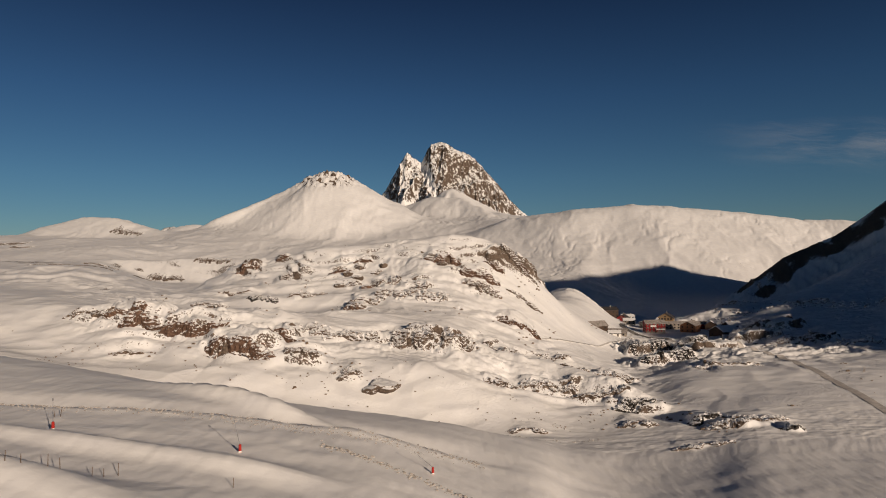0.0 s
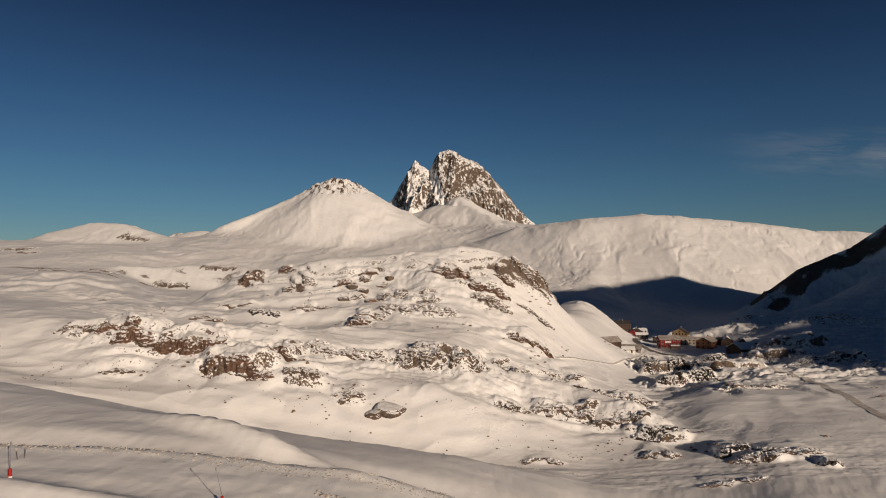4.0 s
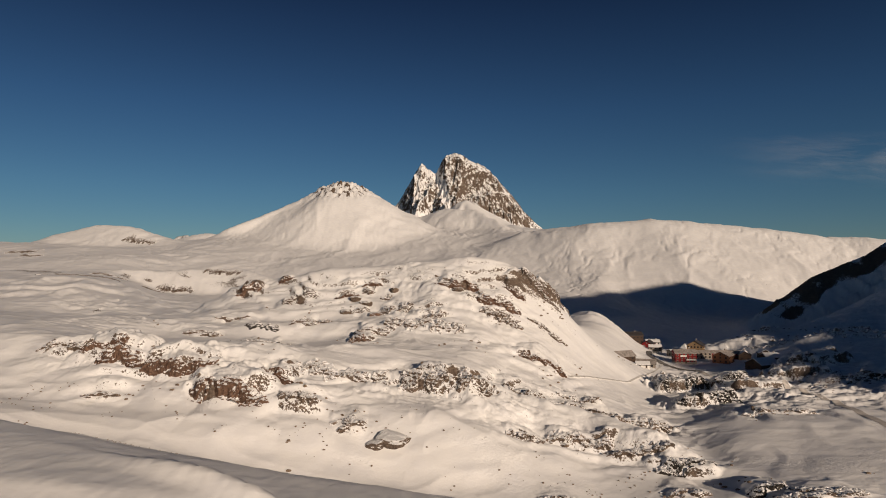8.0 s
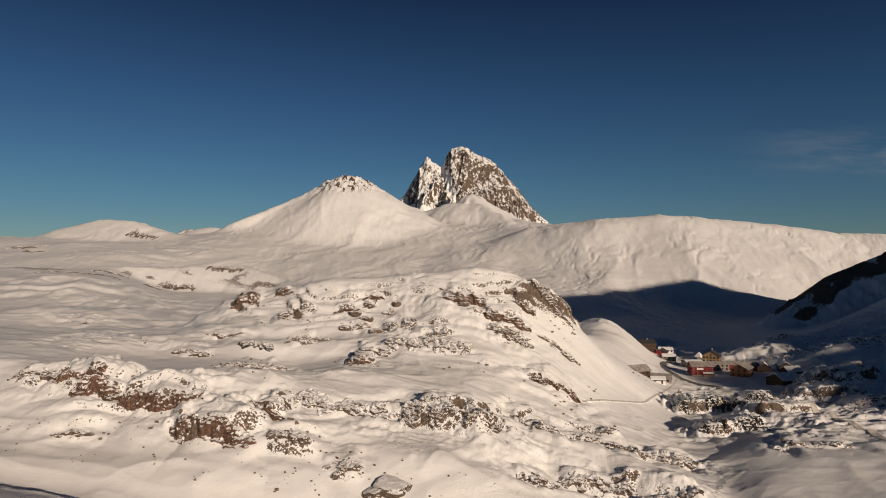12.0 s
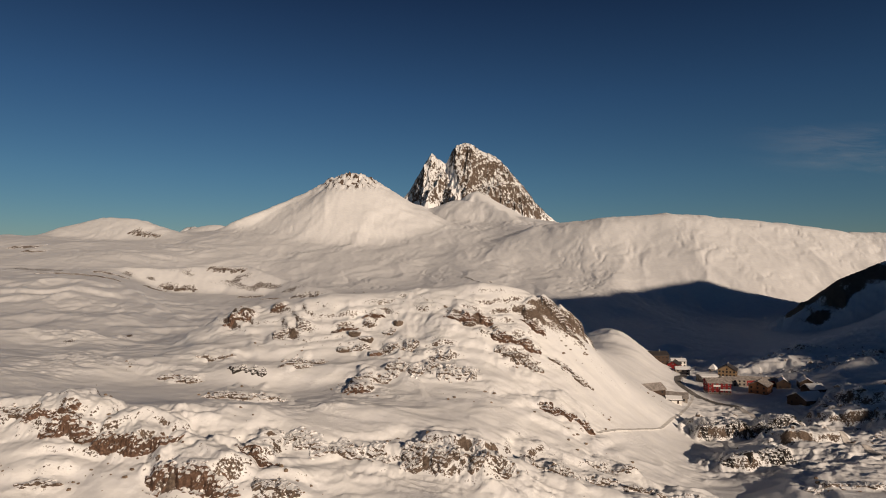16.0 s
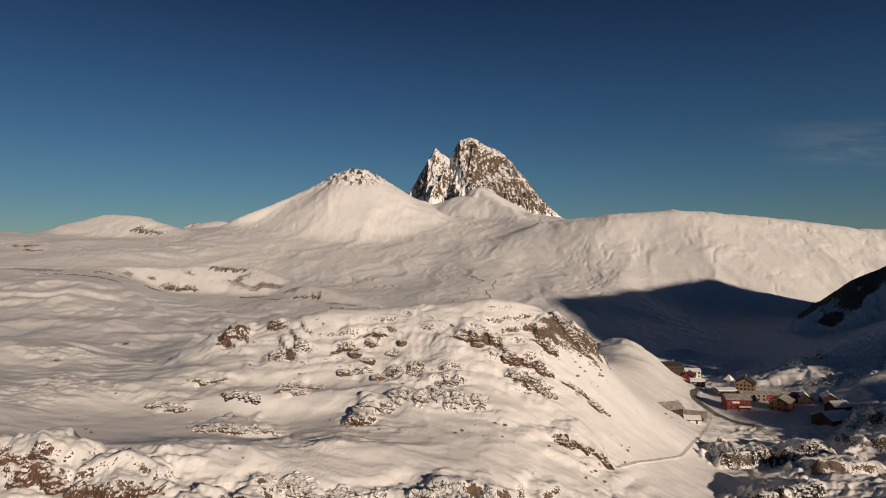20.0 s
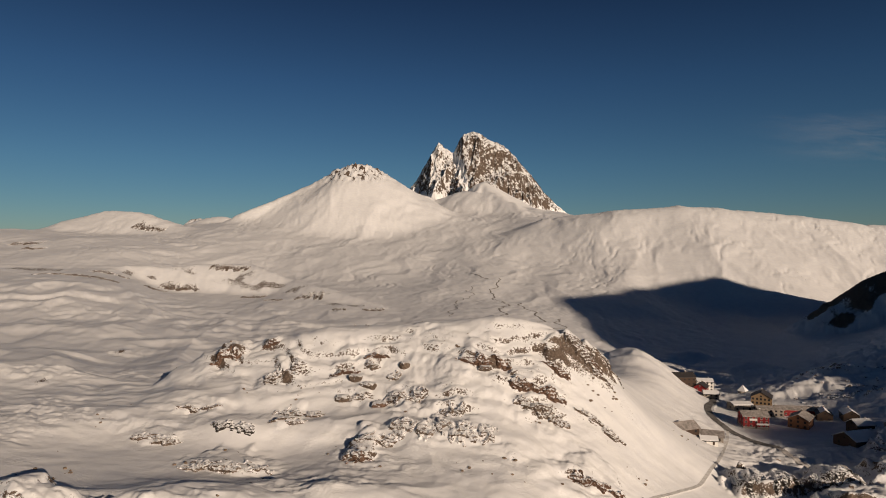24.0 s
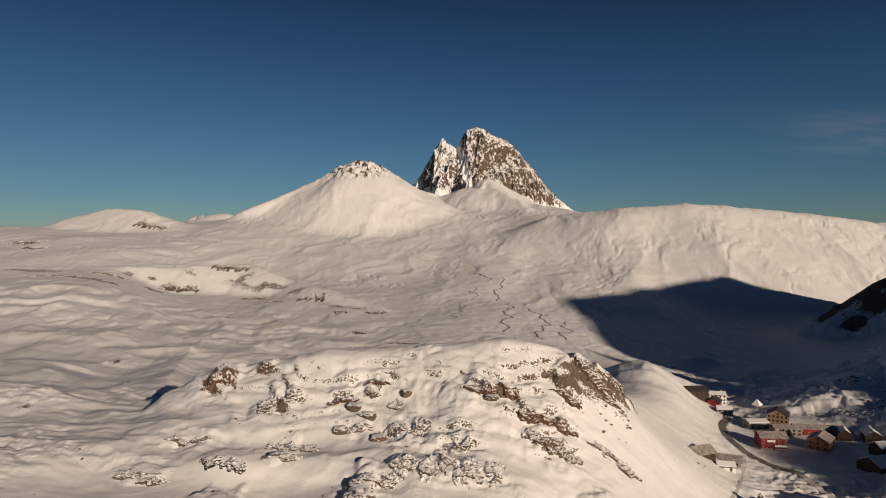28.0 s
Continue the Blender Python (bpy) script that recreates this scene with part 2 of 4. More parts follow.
def wild_mask(x, y):
    """Where the snow is thin and broken by rock tips, apart from the crags."""
    return smooth(0.02, 0.5, fbm(x / 40, y / 30, 3, 77)) * smooth(245, 285, y) * (1 - smooth(560, 700, y)) * smooth(-0.66, -0.5, x / np.maximum(y, 90.0))


def lip_line(x):
    """Where the outer lip of the piste runs."""
    k = np.clip(x, -190, 70) / 100
    return 242 + 10.6 * k + 5.5 * k * k


def billow(x, y, octaves=3, seed=0, gain=0.5):
    """0 to about 1: rounded backs with sharp creases between them."""
    total, amp = 0.0, 1.0
    for k in range(octaves):
        total = total + amp * np.abs(grad_noise(x * 2 ** k, y * 2 ** k, seed + 23 * k))
        amp *= gain
    return total


def ledges(z, x, y, step, seed, lean=0.0, size=40.0):
    """What turns a slope into treads and risers of about this height."""
    q = (z + lean * x) / step + 0.9 * fbm(x / size, y / size, 2, seed)
    f = q - np.floor(q)
    return step * (smooth(0.5, 1.0, f) - f)


def far_land(x, y, z):
    """The valley behind the hill and the ranges beyond it."""
    wob = 18 * fbm(x / 190, y / 190, 3, 103)
    xw, yw = x + wob, y + 0.8 * wob
    z = upper(z, crest(x, y, ((-1520, 2520, 108), (-1440, 2500, 146), (-1385, 2485, 180), (-1275, 2480, 182), (-1180, 2490, 145), (-1090, 2510, 112)), 0.36, 20), 12)
    z = upper(z, crest(xw, y, ((-950, 2700, 175), (-700, 2960, 335), (-590, 3034, 402), (-540, 3034, 418), (-480, 3050, 405), (-330, 3150, 275), (-200, 3400, 215)), 0.56, 14), 18)
    # ribs that come down from the white shoulder
    z = upper(z, crest(xw, y, ((-540, 3034, 414), (-500, 2900, 318), (-470, 2760, 225), (-420, 2560, 110)), 0.62, 12), 14)
    z = upper(z, crest(xw, y, ((-700, 2960, 333), (-690, 2800, 232), (-640, 2620, 135)), 0.6, 14), 16)
    # white pyramid below the twin peak, with its fan of ribs
    z = upper(z, crest(xw, yw, ((-60, 3900, 300), (60, 3700, 405), (100, 3500, 330), (20, 3050, 185), (-70, 2700, 95)), 0.54, 10), 12)
    z = upper(z, crest(xw, yw, ((60, 3700, 403), (-40, 3350, 272), (-150, 3000, 160), (-230, 2700, 85)), 0.6, 9), 10)
    z = upper(z, crest(xw, yw, ((60, 3690, 400), (190, 3350, 250), (215, 3000, 170), (180, 2700, 105)), 0.6, 12), 14)
    z = upper(z, crest(xw, yw, ((90, 3540, 340), (110, 3200, 222), (60, 2850, 140), (30, 2600, 88)), 0.64, 8), 9)
    z = upper(z, crest(x, y, ((300, 2500, 154), (520, 2400, 174), (714, 2400, 194), (953, 2420, 178), (1152, 2420, 153), (1483, 2420, 122), (1900, 2450, 90)), 0.42, 40), 26)
    z = upper(z, crest(xw, y, ((-430, 3400, 390), (-349, 3450, 345), (-206, 3450, 290), (-60, 3430, 330), (87, 3300, 318), (233, 3000, 210)), 0.55, 10), 12)
    # low ridge with rock bands across the open valley
    z = upper(z, crest(xw, y, ((-980, 1380, 16), (-760, 1500, 8), (-550, 1590, 12), (-390, 1490, -24), (-150, 1230, -60)), 0.45, 12), 6)
    # dark mountain at the side of the valley
    dark = crest(x, y, ((640, 1316, -62), (720, 1330, -5), (830, 1345, 38), (950, 1350, 112), (1120, 1340, 0), (1300, 1340, -60)), 0.8, 5)
    z = upper(z, dark + 9 * (ridged(x / 46 + y / 120, y / 60, 4, 141, 0.55) - 1.15) * smooth(-1, 12, z - dark + 60), 8)
    # far knob and the low white summit beside it
    z = upper(z, crest(x, y, ((-1445, 3341, 180), (-1405, 3341, 186)), 0.9, 10), 4)
    z = upper(z, crest(x, y, ((-1350, 3300, 170), (-1275, 3300, 197), (-1170, 3300, 172)), 0.35, 25), 8)
    far = smooth(500, 1500, y)
    z = z + far * (9 * fbm(x / 260, y / 520, 2, 5, 0.4) + smooth(1100, 1700, y) * 5.5 * (ridged(x / 210 + 0.3 * fbm(x / 200, y / 300, 2, 10), y / 620, 4, 29, 0.48) - 1.0))
    # gullies that run down the far slopes
    slant = x + 0.45 * (y - 1800) * smooth(200, -300, x) - 0.3 * (y - 1800) * smooth(-100, 300, x)
    warp = 0.5 * fbm(x / 150, y / 150, 3, 8)
    patch = smooth(-0.3, 0.35, fbm(x / 260, y / 300, 2, 37))
    slopes = smooth(1450, 1800, y) * (1 - smooth(3300, 3600, y))
    z = z - slopes * patch * (2.6 * smooth(0.95, 1.45, ridged(slant / 70 + 1.6 * warp, y / 420, 2, 21)) + 1.1 * smooth(0.9, 1.4, ridged(slant / 31 + 2.5 * warp, y / 170, 2, 22)) * smooth(-0.1, 0.5, fbm(x / 120, y / 160, 2, 38)))
    # small hollows and humps on the slopes
    z = z + slopes * (2.2 * billow(x / 85 + warp, y / 150, 3, 131, 0.5) + 1.0 * billow(x / 45 + 2 * warp, y / 60, 2, 132))
    flats = smooth(760, 950, y) * (1 - smooth(1500, 1800, y))
    z = z + flats * (1.5 * billow(x / 60 + warp, y / 130, 3, 135, 0.5) + ledges(z, x, y, 6.0, 136) * 0.25)
    # broken rock on the white shoulder
    cap = smooth(290, 400, z) * np.exp(-((x + 545) / 240) ** 2) * smooth(2600, 2750, y) * (1 - smooth(3200, 3300, y))
    z = z + cap * 15 * (ridged(x / 34, y / 60, 3, 88) - 0.9)
    return z


def piste_land(x, y, z):
    """The groomed run in front, with its banks and drifts."""
    near = 1 - smooth(225, 275, y - 0.1 * x)
    lip = y - lip_line(x)
    z = z - smooth(60, -10, x) * 4.5 * smooth(-6, 2, lip) * (1 - smooth(12, 34, lip))
    z = z + 3.0 * smooth(70, 10, x) * smooth(-95, -34, lip) * (1 - smooth(-30, 0, lip))
    berm = y - (166 + 0.2 * x)
    z = z + near * smooth(30, -10, x) * (0.5 * np.exp(-(berm / 3) ** 2) - 1.7 * smooth(0, 3, berm) * (1 - smooth(4, 16, berm)))
    z = z + near * 1.8 * np.exp(-((y - 121 + 0.04 * x) / 3.5) ** 2) * smooth(-10, -40, x)
    drift = turned(x, y, -58, 178, -22)
    z = z + 4.2 * np.exp(-(drift[0] / 28) ** 2) * np.where(drift[1] < 0, np.exp(-(drift[1] / 4.5) ** 2), np.exp(-(drift[1] / 2.2) ** 2))
    z = z + swell(x, y, -70, 98, 4, 22, 7) * near
    # wind ripples and tracks of the groomer
    z = z + near * (0.25 * fbm(x / 16, y / 7, 3, 151) + 0.12 * fbm(x / 3, y / 2, 2, 152))
    return z


def rocky_land(x, y, z, fine):
    """The broken hillside and the hummocks of the valley floor beside it."""
    near = 1 - smooth(225, 275, y - 0.1 * x)
    far = smooth(500, 1500, y)
    side = x / np.maximum(y, 90.0)
    # knolls
    z = z + swell(x, y, 131, 685, 10, 34, 50) + np.exp(-((x - 131) / 46) ** 2 - ((y - 680) / 62) ** 2) * 3.2 * (ridged(x / 44 + y / 90, y / 52, 3, 167, 0.45) - 1.0) + swell(x, y, 20, 474, 3, 50, 14, 4)
    z = z + swell(x, y, -90, 470, 4, 26, 20) + swell(x, y, 310, 1060, 10, 24, 22) + swell(x, y, 285, 700, 9, 42, 22, 12)
    z = z + swell(x, y, -267, 490, 7, 45, 25, 20) + swell(x, y, 335, 640, 7, 30, 14, 20) + swell(x, y, 330, 735, 7, 34, 12, 5)
    z = z + swell(x, y, -32, 398, 4, 24, 9, -6) + swell(x, y, -78, 405, 3.5, 18, 9, 4) + swell(x, y, -112, 404, 5.5, 24, 11, 4)
    z = z + swell(x, y, -40, 345, 2.5, 26, 10, -8) + swell(x, y, -10, 285, 2.5, 26, 8, -10) + swell(x, y, 2, 322, 4, 16, 9)
    # back of the rust-coloured band
    z = upper(z, crest(x + 3 * fbm(x / 12, y / 12, 2, 163), y, ((-195, 330, -23), (-178, 327, -20), (-150, 324, -18.5), (-118, 314, -25.5), (-92, 302, -32), (-66, 300, -37)), 0.5, 4), 4)
    # stepped rib that runs down from the hill towards the run
    z = upper(z, crest(x + 3 * fbm(x / 14, y / 14, 2, 161), y, ((8, 322, -38), (34, 320, -47), (54, 316, -52), (78, 296, -57), (104, 276, -66)), 0.55, 5), 5)
    # long drifts on the open slopes
    open_side = smooth(-90, -220, x) * smooth(330, 520, y) * (1 - smooth(1000, 1400, y))
    z = z + open_side * (2.0 * fbm(x / 110 + y / 300, y / 320, 2, 91, 0.4) + 6.5 * (ridged(x / 130 + y / 260, y / 420 - x / 500, 2, 95, 0.3) - 0.95)
                         + 2.0 * billow(x / 55 + y / 160, y / 110 - x / 300, 3, 97, 0.5)
                         + 0.7 * ledges(z, x, y, 10.0, 99, 0.05, 170.0))
    rough = 1 - near * 0.85
    m = crag_mask(x, y)
    wide = np.clip(m, 1e-6, 1) ** 0.35
    meadow = 1 - 0.85 * smooth(85, 130, x) * (1 - smooth(345, 385, y))
    hollow = 1 - 0.9 * np.exp(-((x + 128) / 66) ** 4 - ((y - 374 - 0.3 * (x + 128)) / 42) ** 4)
    # ledges
    mid = rough * smooth(250, 300, y) * (1 - smooth(520, 640, y)) * smooth(-0.62, -0.5, side)
    z = z + (1 - 0.85 * smooth(15, 55, x) * smooth(365, 405, y)) * hollow * mid * (0.14 + 0.5 * wide) * ledges(z, x, y, 6.0, 201, 0.12)
    open_slope = 1 - 0.65 * smooth(-0.35, -0.6, side) * smooth(300, 420, y)
    z = z + rough * open_slope * (1 - far) * (1.6 * fbm(x / 80, y / 80, 3, 3, 0.35) + 1.6 * hollow * meadow * (1 - 0.75 * smooth(10, 55, x) * smooth(370, 410, y)) * (ridged(x / 74 + 0.3 * fbm(x / 50, y / 50, 2, 6), y / 44, 3, 23, 0.42) - 1.0))
    z = z - 8.0 * (1 - hollow) + crag_rise(x, y)
    # whalebacks under the snow, sharp-edged where rock comes through
    broken = np.clip(0.9 * wide * smooth(0.02, 0.3, wide) + 0.55 * smooth(0.0, 0.5, fbm(x / 60, y / 42, 3, 211)), 0, 1.2)
    backs = hollow * rough * smooth(262, 310, y) * (1 - smooth(620, 760, y)) * smooth(-0.66, -0.52, side) * (1 - 0.9 * smooth(20, 70, x) * smooth(365, 410, y)) * meadow
    w = 0.35 * fbm(x / 30, y / 30, 2, 213)
    z = z + backs * (0.25 + broken) * (2.2 * billow(x / 26 + w, y / 15 + 0.25 * x / 26, 2, 215, 0.45) - 0.5)
    # hummocks of the valley floor
    town = np.exp(-((x - 205) / 62) ** 2 - ((y - 610) / 75) ** 2)
    floor = smooth(95, 150, x - 0.1 * (y - 300)) * smooth(350, 400, y) * (1 - smooth(900, 1150, y)) * (1 - 0.9 * np.clip(1.6 * town, 0, 1))
    z = z + floor * (3.0 * (ridged(x / 50 + w, y / 34, 4, 221, 0.5) - 1.1) + 1.6 * billow(x / 22 + w, y / 15, 2, 222) - 0.3)
    if fine:
        tips = np.clip(backs * (0.12 + broken) + 0.8 * floor, 0, 1.2)
        z = z + tips * (0.85 * (ridged(x / 9 + 2 * w, y / 6 + 0.3 * x / 9, 4, 51, 0.6) - 1.25) + 0.4 * billow(x / 5, y / 4, 2, 52))
        z = z + rough * 0.10 * fbm(x / 9, y / 6, 3, 9) * smooth(240, 300, y)
    return z


def land(x, y, fine=True):
    """Height of the snow-covered ground at x, y."""
    x, y = np.asarray(x, float), np.asarray(y, float)
    shape = x.shape
    x, y = x.ravel(), y.ravel()
    z = broad(x, y)
    for within, shaped in ((y > 700, far_land), (y < 320, piste_land)):
        k = np.flatnonzero(within)
        if len(k):
            z[k] = shaped(x[k], y[k], z[k])
    k = np.flatnonzero((y > 150) & (y < 1500))
    if len(k):
        z[k] = rocky_land(x[k], y[k], z[k], fine)
    return z.reshape(shape)


def ground_many(points):
    p = np.array(points, float).reshape(-1, 2)
    return land(p[:, 0], p[:, 1])


def ground_z(x, y):
    return float(ground_many([(x, y)])[0])

# ---- materials ----
def material(name, rough=0.8):
    m = bpy.data.materials.new(name)
    m.use_nodes = True
    b = m.node_tree.nodes["Principled BSDF"]
    b.inputs["Roughness"].default_value = rough
    b.inputs["Specular IOR Level"].default_value = 0.25
    return m, m.node_tree.nodes, m.node_tree.links, b


def add(nodes, kind, **values):
    n = nodes.new(kind)
    for key, v in values.items():
        n.inputs[key].default_value = v
    return n


def noise_at(nodes, links, where, scale, detail=4.0, roughness=0.55):
    n = add(nodes, "ShaderNodeTexNoise", Scale=scale, Detail=detail, Roughness=roughness)
    links.new(where, n.inputs["Vector"])
    return n


def ramp(nodes, links, value, stops):
    r = nodes.new("ShaderNodeValToRGB")
    while len(r.color_ramp.elements) < len(stops):
        r.color_ramp.elements.new(0.5)
    for e, (p, c) in zip(r.color_ramp.elements, stops):
        e.position, e.color = p, (*c, 1)
    links.new(value, r.inputs["Fac"])
    return r


def mix(nodes, links, fac, a, b):
    m = nodes.new("ShaderNodeMix")
    m.data_type = "RGBA"
    for socket, v in ((m.inputs["Factor"], fac), (m.inputs["A"], a), (m.inputs["B"], b)):
        if isinstance(v, (float, tuple)):
            socket.default_value = v if isinstance(v, float) else (*v, 1)
        else:
            links.new(v, socket)
    return m.outputs["Result"]


def calc(nodes, links, op, a, b=0.0, clamp=False):
    m = nodes.new("ShaderNodeMath")
    m.operation, m.use_clamp = op, clamp
    for socket, v in zip(m.inputs, (a, b)):
        if isinstance(v, (int, float)):
            socket.default_value = v
        else:
            links.new(v, socket)
    return m.outputs[0]


def snow_rock(name, scale, rock_stops, bias, steep, bump=0.4, bump_scale=1.0, rock_detail=1.0, stretch=1.0, broad=0.0, crust=0.25, wobble=1.0):
    """Snow that lies where the ground is flat enough, and rock where it is steep. scale: size of the patches in metres."""
    m, nodes, links, b = material(name, 0.7)
    geo = nodes.new("ShaderNodeNewGeometry")
    mapped = add(nodes, "ShaderNodeMapping", Scale=(1.0, 1.0, stretch))
    links.new(geo.outputs["Position"], mapped.inputs["Vector"])
    pos = mapped.outputs[0]
    split = nodes.new("ShaderNodeSeparateXYZ")
    links.new(geo.outputs["Normal"], split.inputs[0])
    attr = nodes.new("ShaderNodeAttribute")
    attr.attribute_name = "bare"
    n1 = noise_at(nodes, links, pos, 1.0 / scale, 6.0, 0.65)
    n2 = noise_at(nodes, links, pos, 5.0 / scale, 4.0, 0.6)
    slope = calc(nodes, links, "SUBTRACT", 1.0, split.outputs["Z"])
    v = calc(nodes, links, "MULTIPLY", slope, steep)
    v = calc(nodes, links, "ADD", v, calc(nodes, links, "MULTIPLY", calc(nodes, links, "SUBTRACT", n1.outputs["Fac"], 0.5), 1.2 * wobble))
    v = calc(nodes, links, "ADD", v, calc(nodes, links, "MULTIPLY", calc(nodes, links, "SUBTRACT", n2.outputs["Fac"], 0.5), 1.5 * wobble))
    # crusted, plastered snow on the rocky parts: pits of bare rock between knobs of rime
    pits = noise_at(nodes, links, pos, 1.0 / (crust * scale), 5.0, 0.62)
    pit = calc(nodes, links, "SUBTRACT", 0.5, pits.outputs["Fac"])
    v = calc(nodes, links, "ADD", v, calc(nodes, links, "MULTIPLY", pit, 1.7 * wobble))
    rocky = calc(nodes, links, "MULTIPLY", calc(nodes, links, "ADD", attr.outputs["Fac"], 0.08, True), 2.6, True)
    v = calc(nodes, links, "ADD", v, attr.outputs["Fac"])
    v = calc(nodes, links, "ADD", v, bias)
    mask = ramp(nodes, links, v, ((0.44, (0, 0, 0)), (0.56, (1, 1, 1))))
    grain = noise_at(nodes, links, pos, 14.0 * rock_detail / scale, 6.0, 0.7)
    rock = ramp(nodes, links, grain.outputs["Fac"], rock_stops)
    stain = noise_at(nodes, links, pos, 0.6 / scale, 3.0)
    dark = mix(nodes, links, calc(nodes, links, "MULTIPLY", stain.outputs["Fac"], 0.8), rock.outputs["Color"], rock_stops[0][1])
    drift = noise_at(nodes, links, pos, 0.35 / scale, 5.0)
    snow = ramp(nodes, links, drift.outputs["Fac"], ((0.3, (0.80, 0.80, 0.81)), (0.7, (0.88, 0.875, 0.86))))
    links.new(mix(nodes, links, mask.outputs["Color"], snow.outputs["Color"], dark), b.inputs["Base Color"])
    links.new(calc(nodes, links, "ADD", 0.55, calc(nodes, links, "MULTIPLY", mask.outputs["Color"], 0.35)), b.inputs["Roughness"])
    ripple = noise_at(nodes, links, pos, 2.2 / scale, 8.0, 0.6)
    hump = calc(nodes, links, "ADD", calc(nodes, links, "MULTIPLY", ripple.outputs["Fac"], 0.6),
                calc(nodes, links, "MULTIPLY", calc(nodes, links, "MULTIPLY", grain.outputs["Fac"], mask.outputs["Color"]), 1.0))
    hump = calc(nodes, links, "ADD", hump, calc(nodes, links, "MULTIPLY", calc(nodes, links, "MULTIPLY", pits.outputs["Fac"], rocky), 2.4))
    bp = add(nodes, "ShaderNodeBump", Strength=bump, Distance=bump_scale)
    links.new(hump, bp.inputs["Height"])
    if broad:
        wide = noise_at(nodes, links, pos, 1.0 / 40, 2.5, 0.5)
        bw = add(nodes, "ShaderNodeBump", Strength=0.6, Distance=broad)
        links.new(wide.outputs["Fac"], bw.inputs["Height"])
        links.new(bw.outputs[0], bp.inputs["Normal"])
    links.new(bp.outputs[0], b.inputs["Normal"])
    return m


RUST = ((0.30, (0.045, 0.028, 0.02)), (0.5, (0.18, 0.105, 0.072)), (0.70, (0.36, 0.24, 0.175)))
TAN = ((0.30, (0.045, 0.033, 0.026)), (0.5, (0.17, 0.125, 0.095)), (0.70, (0.36, 0.28, 0.22)))
GREY = ((0.25, (0.06, 0.045, 0.03)), (0.5, (0.18, 0.14, 0.095)), (0.75, (0.34, 0.28, 0.21)))
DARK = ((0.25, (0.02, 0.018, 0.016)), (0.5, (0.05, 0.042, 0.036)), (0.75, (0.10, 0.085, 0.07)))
M_GROUND = snow_rock("wind_blown_snow", 4.0, TAN, -0.36, 1.0, 0.38, 0.4, rock_detail=0.25, broad=1.2, wobble=0.9)
M_CRAG = snow_rock("snowy_rust_rock", 3.4, RUST, -0.36, 1.3, 0.8, 0.4, rock_detail=0.25, wobble=0.8)
M_BOULDER = snow_rock("snow_capped_grey_rock", 2.6, TAN, -0.36, 1.2, 0.8, 0.35, rock_detail=0.25, wobble=0.8)
# grey rock again in darker stops: the shade on these crags is in the colour
M_SHADED_CRAG = snow_rock("snowy_shaded_rock", 2.6, DARK, -0.36, 1.2, 0.8, 0.35, rock_detail=0.25, wobble=0.9)
M_PEAK = snow_rock("snow_streaked_peak_rock", 60.0, TAN, -0.10, 0.95, 0.9, 6.0, stretch=0.5)
M_FAR_ROCK = snow_rock("far_rock_band", 8.0, TAN, 0.1, 0.9, 0.8, 1.0)
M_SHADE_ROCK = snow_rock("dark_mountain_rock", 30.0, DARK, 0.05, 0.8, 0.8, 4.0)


def plain(name, colour, rough=0.7, grain=0.25, scale=3.0, metal=0.0):
    """A surface with worn, uneven colour."""
    m, nodes, links, b = material(name, rough)
    co = nodes.new("ShaderNodeTexCoord").outputs["Object"]
    n = noise_at(nodes, links, co, scale, 6.0, 0.65)
    lo = tuple(c * (1 - grain) for c in colour)
    hi = tuple(min(1, c * (1 + grain)) for c in colour)
    r = ramp(nodes, links, n.outputs["Fac"], ((0.3, lo), (0.7, hi)))
    links.new(r.outputs["Color"], b.inputs["Base Color"])
    b.inputs["Metallic"].default_value = metal
    bp = add(nodes, "ShaderNodeBump", Strength=0.2, Distance=0.03)
    links.new(n.outputs["Fac"], bp.inputs["Height"])
    links.new(bp.outputs[0], b.inputs["Normal"])
    return m


M_SNOW = plain("roof_snow", (0.84, 0.84, 0.84), 0.6, 0.04, 0.6)
M_CLOD = plain("dirty_snow_clods", (0.38, 0.35, 0.32), 0.8, 0.3, 0.8)
M_PEBBLE = plain("bare_brown_stone", (0.17, 0.125, 0.09), 0.9, 0.4, 0.7)
M_RED = plain("red_painted_boards", (0.20, 0.014, 0.016), 0.7, 0.2)
M_OCHRE = plain("ochre_render", (0.25, 0.17, 0.10), 0.85, 0.15)
M_BROWN = plain("brown_timber", (0.16, 0.075, 0.04), 0.75, 0.35)
M_STONE = plain("grey_stone_wall", (0.26, 0.23, 0.20), 0.9, 0.35)
M_WHITE = plain("white_render", (0.72, 0.70, 0.66), 0.85, 0.08)
M_SLATE = plain("dark_slate_roof", (0.05, 0.045, 0.045), 0.6, 0.3)
M_DARKWOOD = plain("dark_timber", (0.055, 0.035, 0.025), 0.8, 0.3)
M_ASPHALT = plain("cleared_road", (0.16, 0.15, 0.14), 0.85, 0.7, 0.35)
M_STEEL = plain("galvanised_steel", (0.35, 0.35, 0.36), 0.45, 0.15, 8.0, 0.8)
M_PAD = plain("red_padding", (0.36, 0.02, 0.015), 0.6, 0.15)
M_POST = plain("weathered_post", (0.12, 0.085, 0.06), 0.85, 0.3)
M_TRODDEN = plain("trodden_snow", (0.70, 0.68, 0.65), 0.8, 0.2, 0.3)
M_TRACK = plain("packed_wheel_tracks", (0.50, 0.47, 0.44), 0.85, 0.35, 0.3)
M_PALE = plain("pale_window_trim", (0.40, 0.33, 0.29), 0.8, 0.2)
M_DUSTED = plain("snow_dusted_roof", (0.30, 0.27, 0.25), 0.8, 0.55, 0.5)
